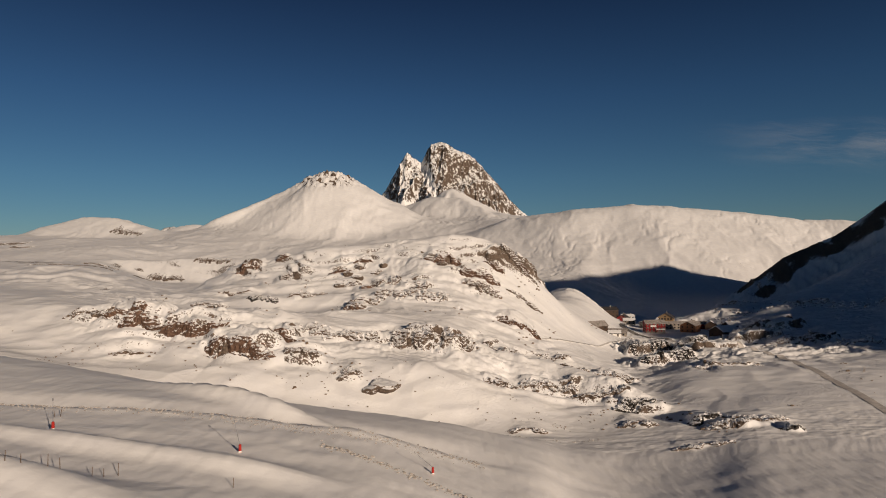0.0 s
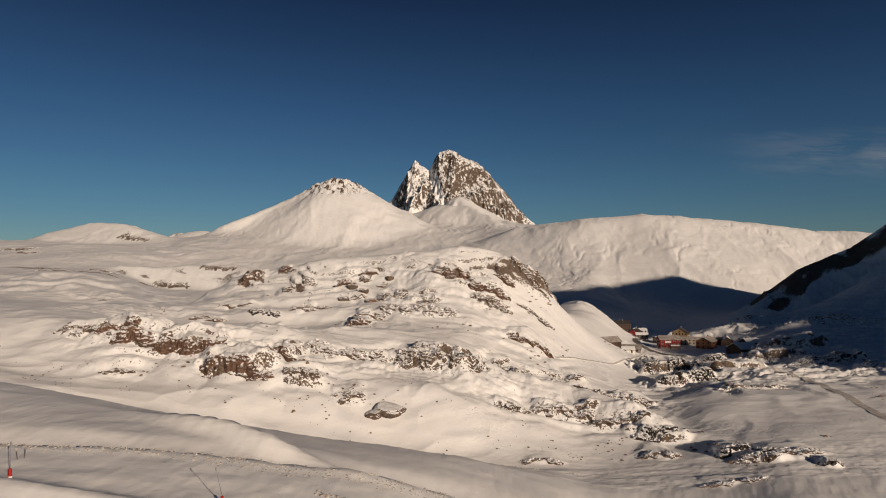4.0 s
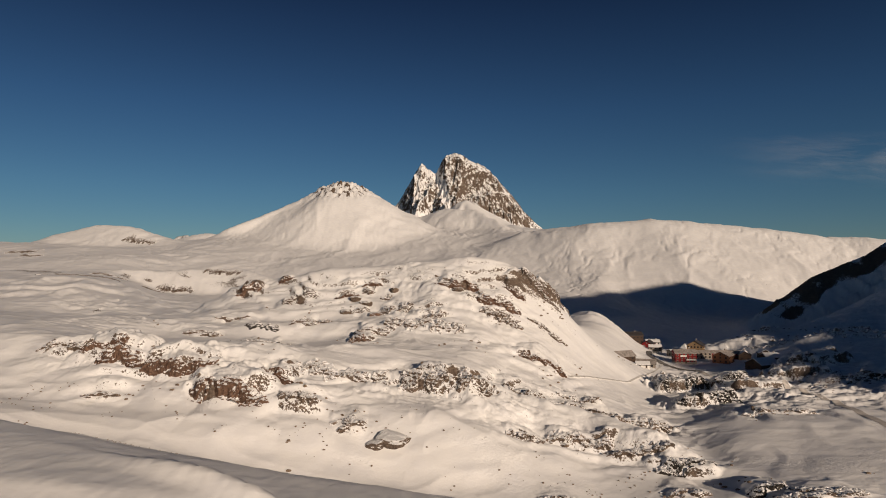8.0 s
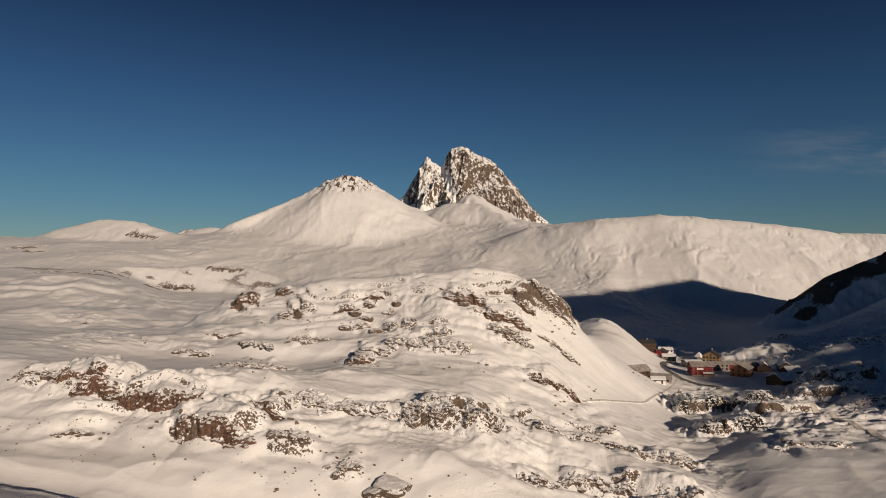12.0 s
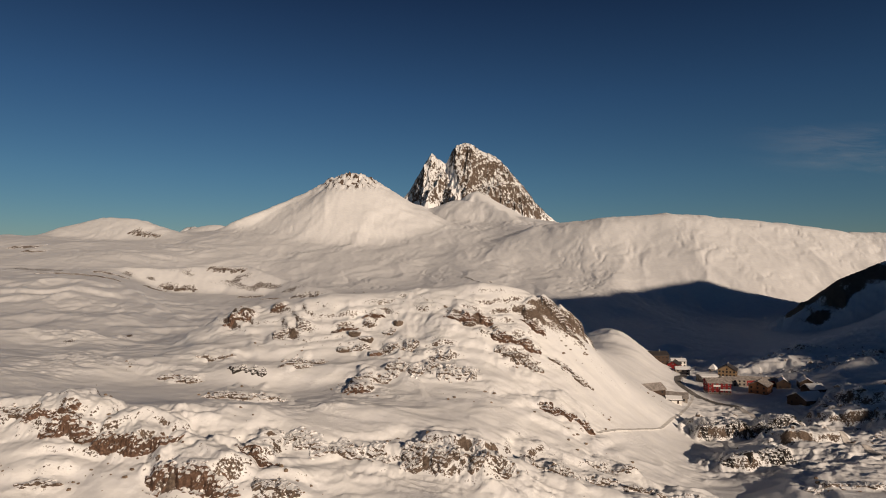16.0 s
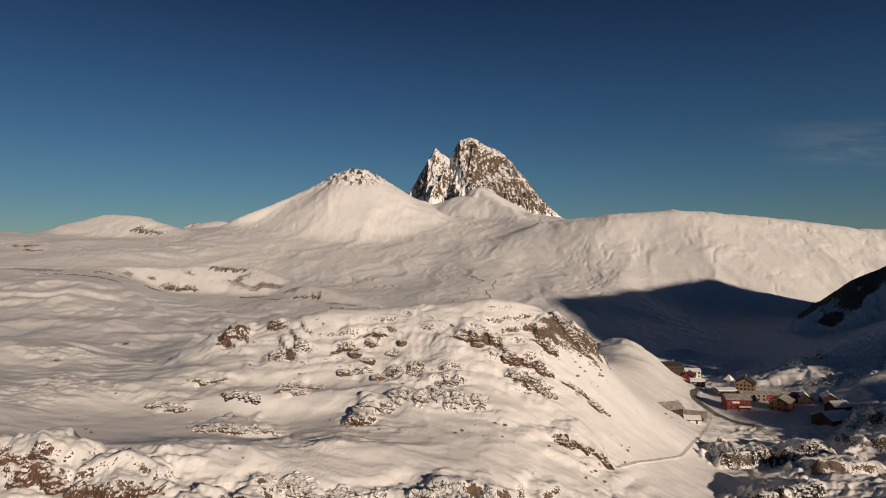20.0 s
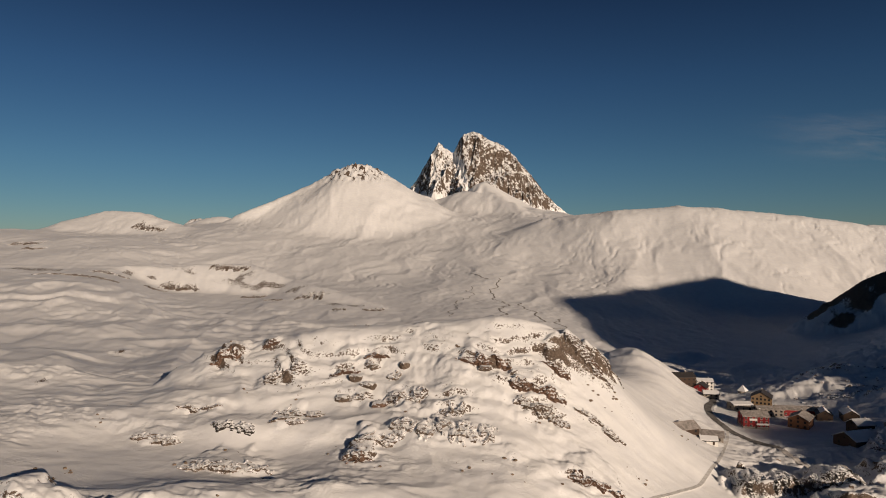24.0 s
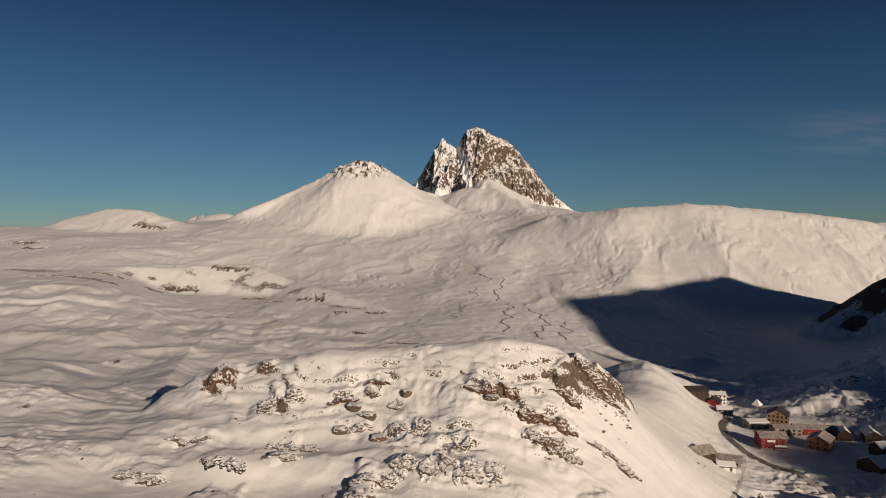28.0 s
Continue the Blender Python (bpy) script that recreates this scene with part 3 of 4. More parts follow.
# dark tone stands for the shade under the cut brook banks
M_BANK = plain("shaded_brook_bank", (0.26, 0.235, 0.21), 0.8, 0.6, 0.08)
M_GLASS, _n, _l, _b = material("window_glass", 0.08)
_b.inputs["Base Color"].default_value = (0.02, 0.025, 0.03, 1)
_b.inputs["Specular IOR Level"].default_value = 0.6

M_CLOUD, _n, _l, _b = material("wispy_cloud", 1.0)
_b.inputs["Base Color"].default_value = (0.85, 0.85, 0.85, 1)
_b.inputs["Specular IOR Level"].default_value = 0.0
_map = add(_n, "ShaderNodeMapping", Scale=(1.0, 2.6, 2.6), Rotation=(0, 0, 0.25))
_l.new(_n.new("ShaderNodeNewGeometry").outputs["Position"], _map.inputs["Vector"])
_wisp = ramp(_n, _l, noise_at(_n, _l, _map.outputs[0], 1 / 420, 8.0, 0.62).outputs["Fac"], ((0.38, (0, 0, 0)), (0.78, (1, 1, 1))))
_edge = _n.new("ShaderNodeAttribute")
_edge.attribute_name = "bare"
_l.new(calc(_n, _l, "MULTIPLY", calc(_n, _l, "MULTIPLY", _wisp.outputs["Color"], _edge.outputs["Fac"]), 0.17), _b.inputs["Alpha"])


# ---- mesh helpers ----
def grid_mesh(name, xs, ys, zs, mat, bare=None):
    """A sheet from three arrays of the same shape."""
    rows, cols = xs.shape
    me = bpy.data.meshes.new(name)
    co = np.stack([xs, ys, zs], -1).reshape(-1, 3)
    k = np.arange(rows * cols).reshape(rows, cols)
    faces = np.stack([k[:-1, :-1], k[:-1, 1:], k[1:, 1:], k[1:, :-1]], -1).reshape(-1, 4)
    me.vertices.add(len(co))
    me.vertices.foreach_set("co", co.astype(np.float32).ravel())
    me.loops.add(faces.size)
    me.loops.foreach_set("vertex_index", faces.astype(np.int32).ravel())
    me.polygons.add(len(faces))
    me.polygons.foreach_set("loop_start", np.arange(0, faces.size, 4, dtype=np.int32))
    me.polygons.foreach_set("loop_total", np.full(len(faces), 4, dtype=np.int32))
    me.polygons.foreach_set("use_smooth", np.ones(len(faces), dtype=bool))
    me.update()
    me.validate()
    if bare is not None:
        at = me.attributes.new("bare", "FLOAT", "POINT")
        at.data.foreach_set("value", bare.astype(np.float32).ravel())
    me.materials.append(mat)
    return new(name, me)


def part(name, bm, mat, parent=None, label=""):
    me = bpy.data.meshes.new(name)
    bm.to_mesh(me)
    bm.free()
    me.materials.append(mat)
    ob = new(name, me)
    if parent is not None:
        ob.parent = parent
    if label:
        ob["label"] = label
    return ob


def box(bm, x0, x1, y0, y1, z0, z1):
    v = [bm.verts.new(p) for p in ((x0, y0, z0), (x1, y0, z0), (x1, y1, z0), (x0, y1, z0),
                                   (x0, y0, z1), (x1, y0, z1), (x1, y1, z1), (x0, y1, z1))]
    for f in ((0, 3, 2, 1), (4, 5, 6, 7), (0, 1, 5, 4), (1, 2, 6, 5), (2, 3, 7, 6), (3, 0, 4, 7)):
        bm.faces.new([v[i] for i in f])
    return v


def block(x0, x1, y0, y1, z0, z1, bevel=0.0):
    bm = bmesh.new()
    box(bm, x0, x1, y0, y1, z0, z1)
    if bevel:
        bmesh.ops.bevel(bm, geom=bm.edges[:], offset=bevel, segments=1, affect="EDGES")
    return bm


def rod(p, q, r0, r1=None, sides=8):
    """A tapered rod from p to q."""
    bm = bmesh.new()
    p, q = Vector(p), Vector(q)
    bmesh.ops.create_cone(bm, cap_ends=True, segments=sides, radius1=r0, radius2=r0 if r1 is None else r1, depth=(q - p).length)
    m = Matrix.Translation((p + q) / 2) @ (q - p).to_track_quat("Z", "Y").to_matrix().to_4x4()
    bmesh.ops.transform(bm, matrix=m, verts=bm.verts)
    return bm

# ---- ground ----
_a = np.concatenate([np.linspace(-1.6, -0.78, 40, endpoint=False), np.linspace(-0.78, 0.75, 900), np.linspace(0.77, 1.9, 50)])
_y = np.concatenate([np.linspace(-500, 40, 24, endpoint=False), 40 * (225 / 40.0) ** np.linspace(0, 1, 130, endpoint=False),
                     225 * (620 / 225.0) ** np.linspace(0, 1, 440, endpoint=False), 620 * (4990 / 620.0) ** np.linspace(0, 1, 390)])
_A, _Y = np.meshgrid(_a, _y)
_X = _A * np.maximum(_Y + 30, 240)
_Z = land(_X, _Y)
_rise = np.hypot(np.gradient(_Z, axis=0) / np.maximum(np.gradient(_Y, axis=0), 0.1), np.gradient(_Z, axis=1) / np.maximum(np.gradient(_X, axis=1), 0.1))
_far = smooth(700, 1500, _Y)
_bare = np.clip(crag_mask(_X, _Y), 0, 1) * 0.26 + 0.30 * wild_mask(_X, _Y) + 0.25 * smooth(0.5, 1.3, _rise) * (1 - _far) - 0.45 * np.exp(-((_X - 80) / 22) ** 2 - ((_Y - 480) / 40) ** 2) - 0.3 * _far
_bare = _bare - 0.8 * (1 - smooth(-2, 14, _Y - lip_line(_X)))
# rocky crown of the white shoulder, and rock along the low ridge across the valley
_bare = _bare + 1.7 * smooth(280, 370, _Z) * np.exp(-((_X + 545) / 210) ** 2) * smooth(2650, 2800, _Y) * (1 - smooth(3200, 3300, _Y)) * smooth(-0.05, 0.3, fbm(_X / 26 + _Y / 60, _Y / 34, 4, 45, 0.7))
_ridge = np.interp(_X, (-1300, -980, -760, -550, -390, -150, 0), (1300, 1330, 1440, 1530, 1430, 1190, 1150))
_bare = _bare + 1.15 * np.exp(-((_Y - _ridge) / 75) ** 2) * smooth(-90, -230, _X) * smooth(-0.1, 0.5, fbm(_X / 70, _Y / 50, 3, 46) + 0.15)
_rim = np.interp(_X, (640, 720, 830, 950), (-62, -5, 38, 112))
_bare = _bare + 1.6 * smooth(590, 650, _X) * smooth(-32, -16, _Z - _rim) * smooth(1180, 1260, _Y) * (1 - smooth(1400, 1450, _Y)) * (0.9 + 0.7 * fbm(_X / 40, _Y / 40, 3, 47))
for _cx, _cy, _rx, _ry, _k in ((-361, 752, 22, 12, 0.7), (-312, 735, 20, 10, 0.7), (-300, 617, 14, 12, 0.75), (-373, 667, 18, 9, 0.7), (-252, 466, 12, 8, 0.75), (-232, 437, 9, 6, 0.75), (820, 1850, 60, 70, 0.75), (895, 1860, 50, 60, 0.7), (620, 2195, 30, 60, 0.75), (0, 2240, 25, 50, 0.8), (-1320, 2440, 60, 40, 0.7), (-1425, 3335, 40, 60, 1.5)):
    _bare = _bare + _k * np.exp(-((_X - _cx) / _rx) ** 2 - ((_Y - _cy) / _ry) ** 2) * (0.55 + 0.9 * fbm(_X / 14, _Y / 90, 2, 44))
ground = grid_mesh("ground", _X, _Y, _Z, M_GROUND, _bare)
tagged(ground, "rolling snow-covered mountain ground with wind-blown drifts", "ground", kind="structure")

# ---- the twin rocky peak ----
_px = np.linspace(-620, 820, 420)
_py = np.linspace(4150, 4880, 330)
_PX, _PY = np.meshgrid(_px, _py)
SKYLINE_X = (-700, -560, -469, -400, -320, -282, -250, -205, -150, -112, -100, -73, -5, 50, 104, 180, 246, 306, 407, 508, 630, 690, 900)
SKYLINE_Z = (330, 400, 447, 527, 680, 752, 792, 752, 712, 770, 800, 847, 867, 845, 810, 780, 738, 669, 556, 427, 305, 265, 200)
_wx = _PX + 7 * fbm(_PX / 60, _PY / 60, 3, 61)
_top = np.interp(_wx, SKYLINE_X, SKYLINE_Z) + 5 * fbm(_PX / 22, _PY * 0, 3, 12)
_line = 4700 + 20 * fbm(_PX / 160, _PX * 0, 2, 4)
_front = np.maximum(_line - _PY, 0)
_back = np.maximum(_PY - _line, 0)
_spur = ridged(_PX / 150 + 0.12 * fbm(_PX / 50, _PY / 70, 2, 13) + _front / 700, _front / 600, 3, 33, 0.55)
_PZ = _top - _front * (1.0 + 0.2 * fbm(_PX / 200, _PY / 300, 2, 3)) - _back * 1.2
_PZ = _PZ + smooth(0, 120, _front) * (70 * (_spur - 0.95)) + smooth(5, 60, _front) * 12 * (ridged(_PX / 44 + _PY / 130, _PY / 95, 3, 71) - 0.8)
# couloir between the summits
_c = np.abs(_PX - (-140 + 0.22 * _front + 14 * fbm(_PY / 60, _PY * 0, 2, 5)))
_PZ = _PZ - 45 * np.exp(-(_c / 28) ** 2) * smooth(10, 80, _front)
_pb = 0.06 + 0.18 * smooth(-200, 40, _PX) - 0.6 * np.exp(-(_c / 20) ** 2) - 0.8 * (1 - smooth(320, 390, _PZ + 0.1 * _PX + 20 * fbm(_PX / 50, _PY / 50, 2, 9)))
peak = new("twin_rock_peak")
tagged(peak, "brown twin-summit rock peak streaked with snow", "mountain")
_cut = int(np.searchsorted(_px, -140))
for _name, _part in (("lesser_summit", slice(0, _cut + 1)), ("main_summit", slice(_cut, None))):
    grid_mesh(_name, _PX[:, _part], _PY[:, _part], _PZ[:, _part], M_PEAK, _pb[:, _part]).parent = peak

# ---- thin high cloud ----
_cx, _cy = np.meshgrid(np.linspace(1350, 3500, 60), np.linspace(3200, 4050, 40))
_cz = 400 + 0.62 * (_cy - 3250) + 25 * fbm(_cx / 300, _cy / 300, 2, 7)
_thin = np.sin(np.linspace(0, np.pi, 60))[None, :] ** 2 * np.sin(np.linspace(0, np.pi, 40))[:, None] ** 2
cloud = grid_mesh("thin_cloud", _cx, _cy, _cz, M_CLOUD, _thin)
tagged(cloud, "faint wispy veil of high cloud in the sky", "cloud", kind="structure")

# ---- hamlet ----
def gable(w, d, h, rise):
    """Walls of a house with gables at both ends of x; its middle at the origin."""
    bm = bmesh.new()
    a = [bm.verts.new((sx * w / 2, sy * d / 2, z)) for z in (-3, h) for sx, sy in ((-1, -1), (1, -1), (1, 1), (-1, 1))]
    t0, t1 = bm.verts.new((-w / 2, 0, h + rise)), bm.verts.new((w / 2, 0, h + rise))
    for f in ((a[0], a[1], a[5], a[4]), (a[2], a[3], a[7], a[6]), (a[1], a[2], a[6], t1, a[5]), (a[3], a[0], a[4], t0, a[7]), (a[0], a[3], a[2], a[1])):
        bm.faces.new(f)
    return bm


def roof_slab(w, d, h, rise, side, thick, over, lift=0.0):
    """One slope of a roof, with an overhang."""
    bm = bmesh.new()
    ys = side * (d / 2 + over)
    zl = h - rise * over / (d / 2)
    pts = [(-w / 2 - over, 0, h + rise + lift), (w / 2 + over, 0, h + rise + lift), (w / 2 + over, ys, zl + lift), (-w / 2 - over, ys, zl + lift)]
    lo = [bm.verts.new(p) for p in pts]
    hi = [bm.verts.new((p[0], p[1], p[2] + thick)) for p in pts]
    bm.faces.new(lo)
    bm.faces.new(hi)
    for i in range(4):
        bm.faces.new((lo[i], lo[(i + 1) % 4], hi[(i + 1) % 4], hi[i]))
    bmesh.ops.recalc_face_normals(bm, faces=bm.faces)
    return bm


def window_on(house, x, y, z, w, h, face, trim):
    """A framed window with a pane; face: 'y-' or 'y+' for the long walls, 'x-' or 'x+' for the gables."""
    along_x = face[0] == "y"
    s = -1 if face[1] == "-" else 1

    def slab(a0, a1, z0, z1, o0, o1):
        o0, o1 = sorted((s * o0, s * o1))
        return block(a0, a1, y + o0, y + o1, z0, z1) if along_x else block(x + o0, x + o1, a0, a1, z0, z1)

    c = x if along_x else y
    fr = bmesh.new()
    o0, o1 = sorted((s * 0.0, s * 0.10))
    for a0, a1, z0, z1 in ((c - w / 2 - 0.12, c - w / 2, z - 0.12, z + h + 0.12), (c + w / 2, c + w / 2 + 0.12, z - 0.12, z + h + 0.12),
                           (c - w / 2, c + w / 2, z - 0.12, z), (c - w / 2, c + w / 2, z + h, z + h + 0.12), (c - 0.04, c + 0.04, z, z + h)):
        if along_x:
            box(fr, a0, a1, y + o0, y + o1, z0, z1)
        else:
            box(fr, x + o0, x + o1, a0, a1, z0, z1)
    frame_ob = part("window", fr, trim, house)
    part("pane", slab(c - w / 2, c + w / 2, z, z + h, 0.005, 0.04), M_GLASS, frame_ob)


def house(x, y, w, d, h, rise, turn, wall, roof, label, storeys=2, across=4, gable_windows=2, snow=0.0, chimney=True, trim=None, base=None, name="house", over=0.7):
    top = new(name)
    z = float(min(ground_many([(x + dx, y + dy) for dx in (-w / 3, 0, w / 3) for dy in (-d / 3, 0, d / 3)]))) + 0.5
    top.location = (x, y, z)
    top.rotation_euler = (0, 0, radians(turn))
    tagged(top, label, "house", "houses of the mountain hamlet")
    trim = trim or M_DARKWOOD
    part("wall", gable(w, d, h, rise), wall, top)
    if base:
        part("plinth", block(-w / 2 - 0.06, w / 2 + 0.06, -d / 2 - 0.06, d / 2 + 0.06, -2.5, 1.1), base, top, "grey stone plinth")
    for side in (-1, 1):
        slope = part("roof", roof_slab(w, d, h, rise, side, 0.25, over, 0.02), roof, top)
        if snow:
            part("snow_layer", roof_slab(w - 0.5, d - 0.5, h, rise, side, snow, over - 0.1, 0.28), M_SNOW, slope, "thick snow on the roof")
    step = h / max(storeys, 1)
    for s in range(storeys):
        for i in range(across):
            u = (i + 0.5) / across * w - w / 2
            for side, face in ((-1, "y-"), (1, "y+")):
                if side == -1 and s == 0 and i == across // 2:
                    part("door", block(u - 0.6, u + 0.6, -d / 2 - 0.1, -d / 2 - 0.005, 0.1, 2.15), M_DARKWOOD, top)
                else:
                    window_on(top, u, side * d / 2, s * step + 0.9, min(1.3, w / across * 0.5), min(1.35, step - 1.3), face, trim)
        for i in range(gable_windows):
            v = (i + 0.5) / gable_windows * d - d / 2
            for side, face in ((-1, "x-"), (1, "x+")):
                window_on(top, side * w / 2, v, s * step + 0.9, min(1.2, d / gable_windows * 0.45), min(1.35, step - 1.3), face, trim)
    if gable_windows and rise > 2.4:
        for side, face in ((-1, "x-"), (1, "x+")):
            window_on(top, side * w / 2, 0, h + 0.3, 1.1, 1.1, face, trim)
    if chimney:
        c = part("chimney", block(w * 0.22, w * 0.22 + 0.9, -0.45, 0.45, h, h + rise + 1.4), M_STONE, top)
        part("chimney_cap", block(w * 0.22 - 0.12, w * 0.22 + 1.02, -0.57, 0.57, h + rise + 1.4, h + rise + 1.55), M_SNOW, c)
    return top


red = house(190, 577, 17, 12, 8.2, 2.6, -4, M_RED, M_DUSTED, "red boarded mountain inn with a snow-dusted roof", 3, 5, 3, 0.0, trim=M_PALE, base=M_STONE)
part("balcony", block(0, 8, -7.4, -6.0, 2.6, 2.8), M_WHITE, red, "pale snow-covered balcony")
part("balcony_rail", block(0, 8, -7.42, -7.34, 2.8, 3.8), M_WHITE, red)
part("sign_board", block(-4.5, 0.5, -6.2, -6.02, 5.3, 6.7), M_WHITE, red, "blank pale sign board")
house(221, 634, 13, 14, 9.0, 4.0, 62, M_OCHRE, M_SLATE, "tall ochre mountain hotel with a dark gabled roof", 3, 4, 5, 0.0, base=M_STONE)
house(224, 580, 17, 13, 6.2, 3.4, 52, M_BROWN, M_DUSTED, "brown timber chalet with a grey gabled roof", 2, 4, 3, 0.0)
house(238, 614, 30, 10, 4.6, 1.9, -6, M_RED, M_DUSTED, "long low red building under a snow-dusted roof", 1, 8, 2, 0.0, trim=M_PALE, chimney=False)
house(216, 611, 18, 10, 5.2, 1.6, -6, M_STONE, M_DUSTED, "grey stone annexe with a snow-dusted low roof", 2, 5, 2, 0.0)
house(203, 631, 15, 12, 4.2, 1.2, 4, M_STONE, M_SLATE, "low stone garage buried under snow", 1, 3, 1, 0.6, chimney=False)
house(126, 530, 17, 11, 3.4, 3.4, 24, M_DARKWOOD, M_DUSTED, "dark timber barn with a steep grey roof", 1, 3, 1, 0.0, chimney=False)
house(146, 537, 15, 10, 3.2, 2.6, -18, M_STONE, M_DUSTED, "stone shed with a grey roof beside the road", 1, 3, 2, 0.0, chimney=False)
house(140, 524, 10, 7, 2.6, 1.6, -10, M_WHITE, M_SLATE, "small white hut buried in drifted snow", 1, 2, 2, 0.5, chimney=False)
house(176, 694, 24, 14, 7.5, 3.0, 8, M_DARKWOOD, M_SLATE, "large dark timber building at the foot of a snowy knoll", 2, 6, 3, 0.0)
house(208, 722, 14, 11, 8.5, 2.0, -8, M_WHITE, M_SLATE, "white rendered house with many windows", 3, 4, 3, 0.3)
house(194, 690, 12, 10, 7.0, 3.0, 60, M_RED, M_SLATE, "small dark red gabled house", 2, 3, 2, 0.0, trim=M_PALE)
house(194, 668, 12, 9, 5.0, 1.8, -12, M_STONE, M_SLATE, "small pale stone house under snow", 2, 3, 2, 0.45, chimney=False)
house(251, 601, 13, 10, 4.6, 3.2, 70, M_DARKWOOD, M_SLATE, "dark gabled chalet in deep shade", 1, 3, 2, 0.1)
house(264, 592, 12, 10, 4.6, 3.0, 74, M_DARKWOOD, M_SLATE, "dark timber chalet with a snow-edged gable", 1, 3, 2, 0.25)
house(236, 536, 19, 16, 4.2, 4.0, 20, M_DARKWOOD, M_SLATE, "dark house under a broad snow-covered roof", 1, 4, 2, 0.5, chimney=False)
house(254, 562, 13, 10, 5.0, 3.0, 12, M_DARKWOOD, M_SLATE, "dark cabin with a thick white roof", 1, 3, 2, 0.5)
house(283, 553, 34, 10, 4.2, 2.2, 6, M_STONE, M_SLATE, "long low building under a white snow roof", 1, 8, 2, 0.55, chimney=False)

# small white pyramid roof of a well house
hut = new("pyramid_hut")
hut.location = (236, 705, ground_z(236, 705))
tagged(hut, "small hut with a white pyramid roof", "hut")
_bm = bmesh.new()
bmesh.ops.create_cone(_bm, cap_ends=True, segments=4, radius1=5.2, radius2=0.15, depth=5.0, matrix=Matrix.Translation((0, 0, 4.6)))
part("roof", _bm, M_SNOW, hut)
part("wall", block(-2.8, 2.8, -2.8, 2.8, -1.0, 2.2), M_STONE, hut)


# ---- road ----
def ribbon(name, points, width, mat, lift, label, side=0.0, wander=0.0, category="road"):
    """A strip that follows the ground along points."""
    pts = []
    for (x0, y0), (x1, y1) in zip(points, points[1:]):
        n = max(2, int(math.hypot(x1 - x0, y1 - y0) / 3))
        pts += [(x0 + (x1 - x0) * k / n, y0 + (y1 - y0) * k / n) for k in range(n)]
    pts.append(points[-1])
    if wander:
        pts = [(x + wander * float(fbm(np.array(x / 70), np.array(y / 60), 2, 3)), y) for x, y in pts]
    for _ in range(6):
        pts = [pts[0]] + [((a[0] + 2 * b[0] + c[0]) / 4, (a[1] + 2 * b[1] + c[1]) / 4) for a, b, c in zip(pts, pts[1:], pts[2:])] + [pts[-1]]
    spots = []
    for i, (x, y) in enumerate(pts):
        (xa, ya), (xb, yb) = pts[max(0, i - 1)], pts[min(len(pts) - 1, i + 1)]
        tx, ty = xb - xa, yb - ya
        n = math.hypot(tx, ty)
        for k in range(5):
            o = side + width * (k / 4 - 0.5)
            spots.append((x - ty / n * o, y + tx / n * o))
    zs = ground_many(spots).reshape(-1, 5)
    zs = 0.6 * zs.max(1, keepdims=True) + 0.4 * zs + lift
    verts = [(x, y, z) for (x, y), z in zip(spots, zs.ravel())]
    faces = [(b + k - 5, b + k - 4, b + k + 1, b + k) for b in range(5, len(verts), 5) for k in range(4)]
    me = bpy.data.meshes.new(name)
    me.from_pydata(verts, [], faces)
    me.materials.append(mat)
    return tagged(new(name, me), label, category, kind="structure")


ROAD = [(200, 690), (190, 650), (172, 615), (165, 590), (166, 566), (174, 548), (185, 528), (186, 500), (191, 470), (198, 430), (197, 380), (190, 330), (181, 280), (176, 250)]
ribbon("road", ROAD[:7], 5.0, M_ASPHALT, 0.25, "ploughed mountain road with bare dark tracks")
ribbon("road", ROAD[6:], 4.0, M_TRACK, 0.1, "snow-covered mountain road with packed wheel tracks")
ribbon("snow_bank", ROAD[:7], 1.6, M_SNOW, 0.8, "ploughed snow bank along the road", 3.6, category="snow bank")


ribbon("path", [(60, 386), (82, 412), (104, 440), (137, 497), (158, 540), (168, 566)], 1.8, M_TRODDEN, 0.06, "trodden path along the foot of the hill", category="path")


# ---- brooks in the snow of the valley floor: shade of their banks painted as dark strips ----
def brook(points, width):
    ribbon("brook", points, width, M_BANK, 0.15, "brook bank winding through valley snow, its shade painted dark", wander=20.0, category="brook")


brook([(72, 1763), (31, 1612), (62, 1395), (42, 1234), (46, 1088)], 3)
brook([(97, 1466), (98, 1359), (110, 1211), (76, 1059)], 3)
brook([(163, 1294), (136, 1172), (111, 1087)], 2.5)
brook([(-10, 1628), (-37, 1355), (-46, 1173)], 1.6)
brook([(-3, 1827), (25, 1737)], 4)

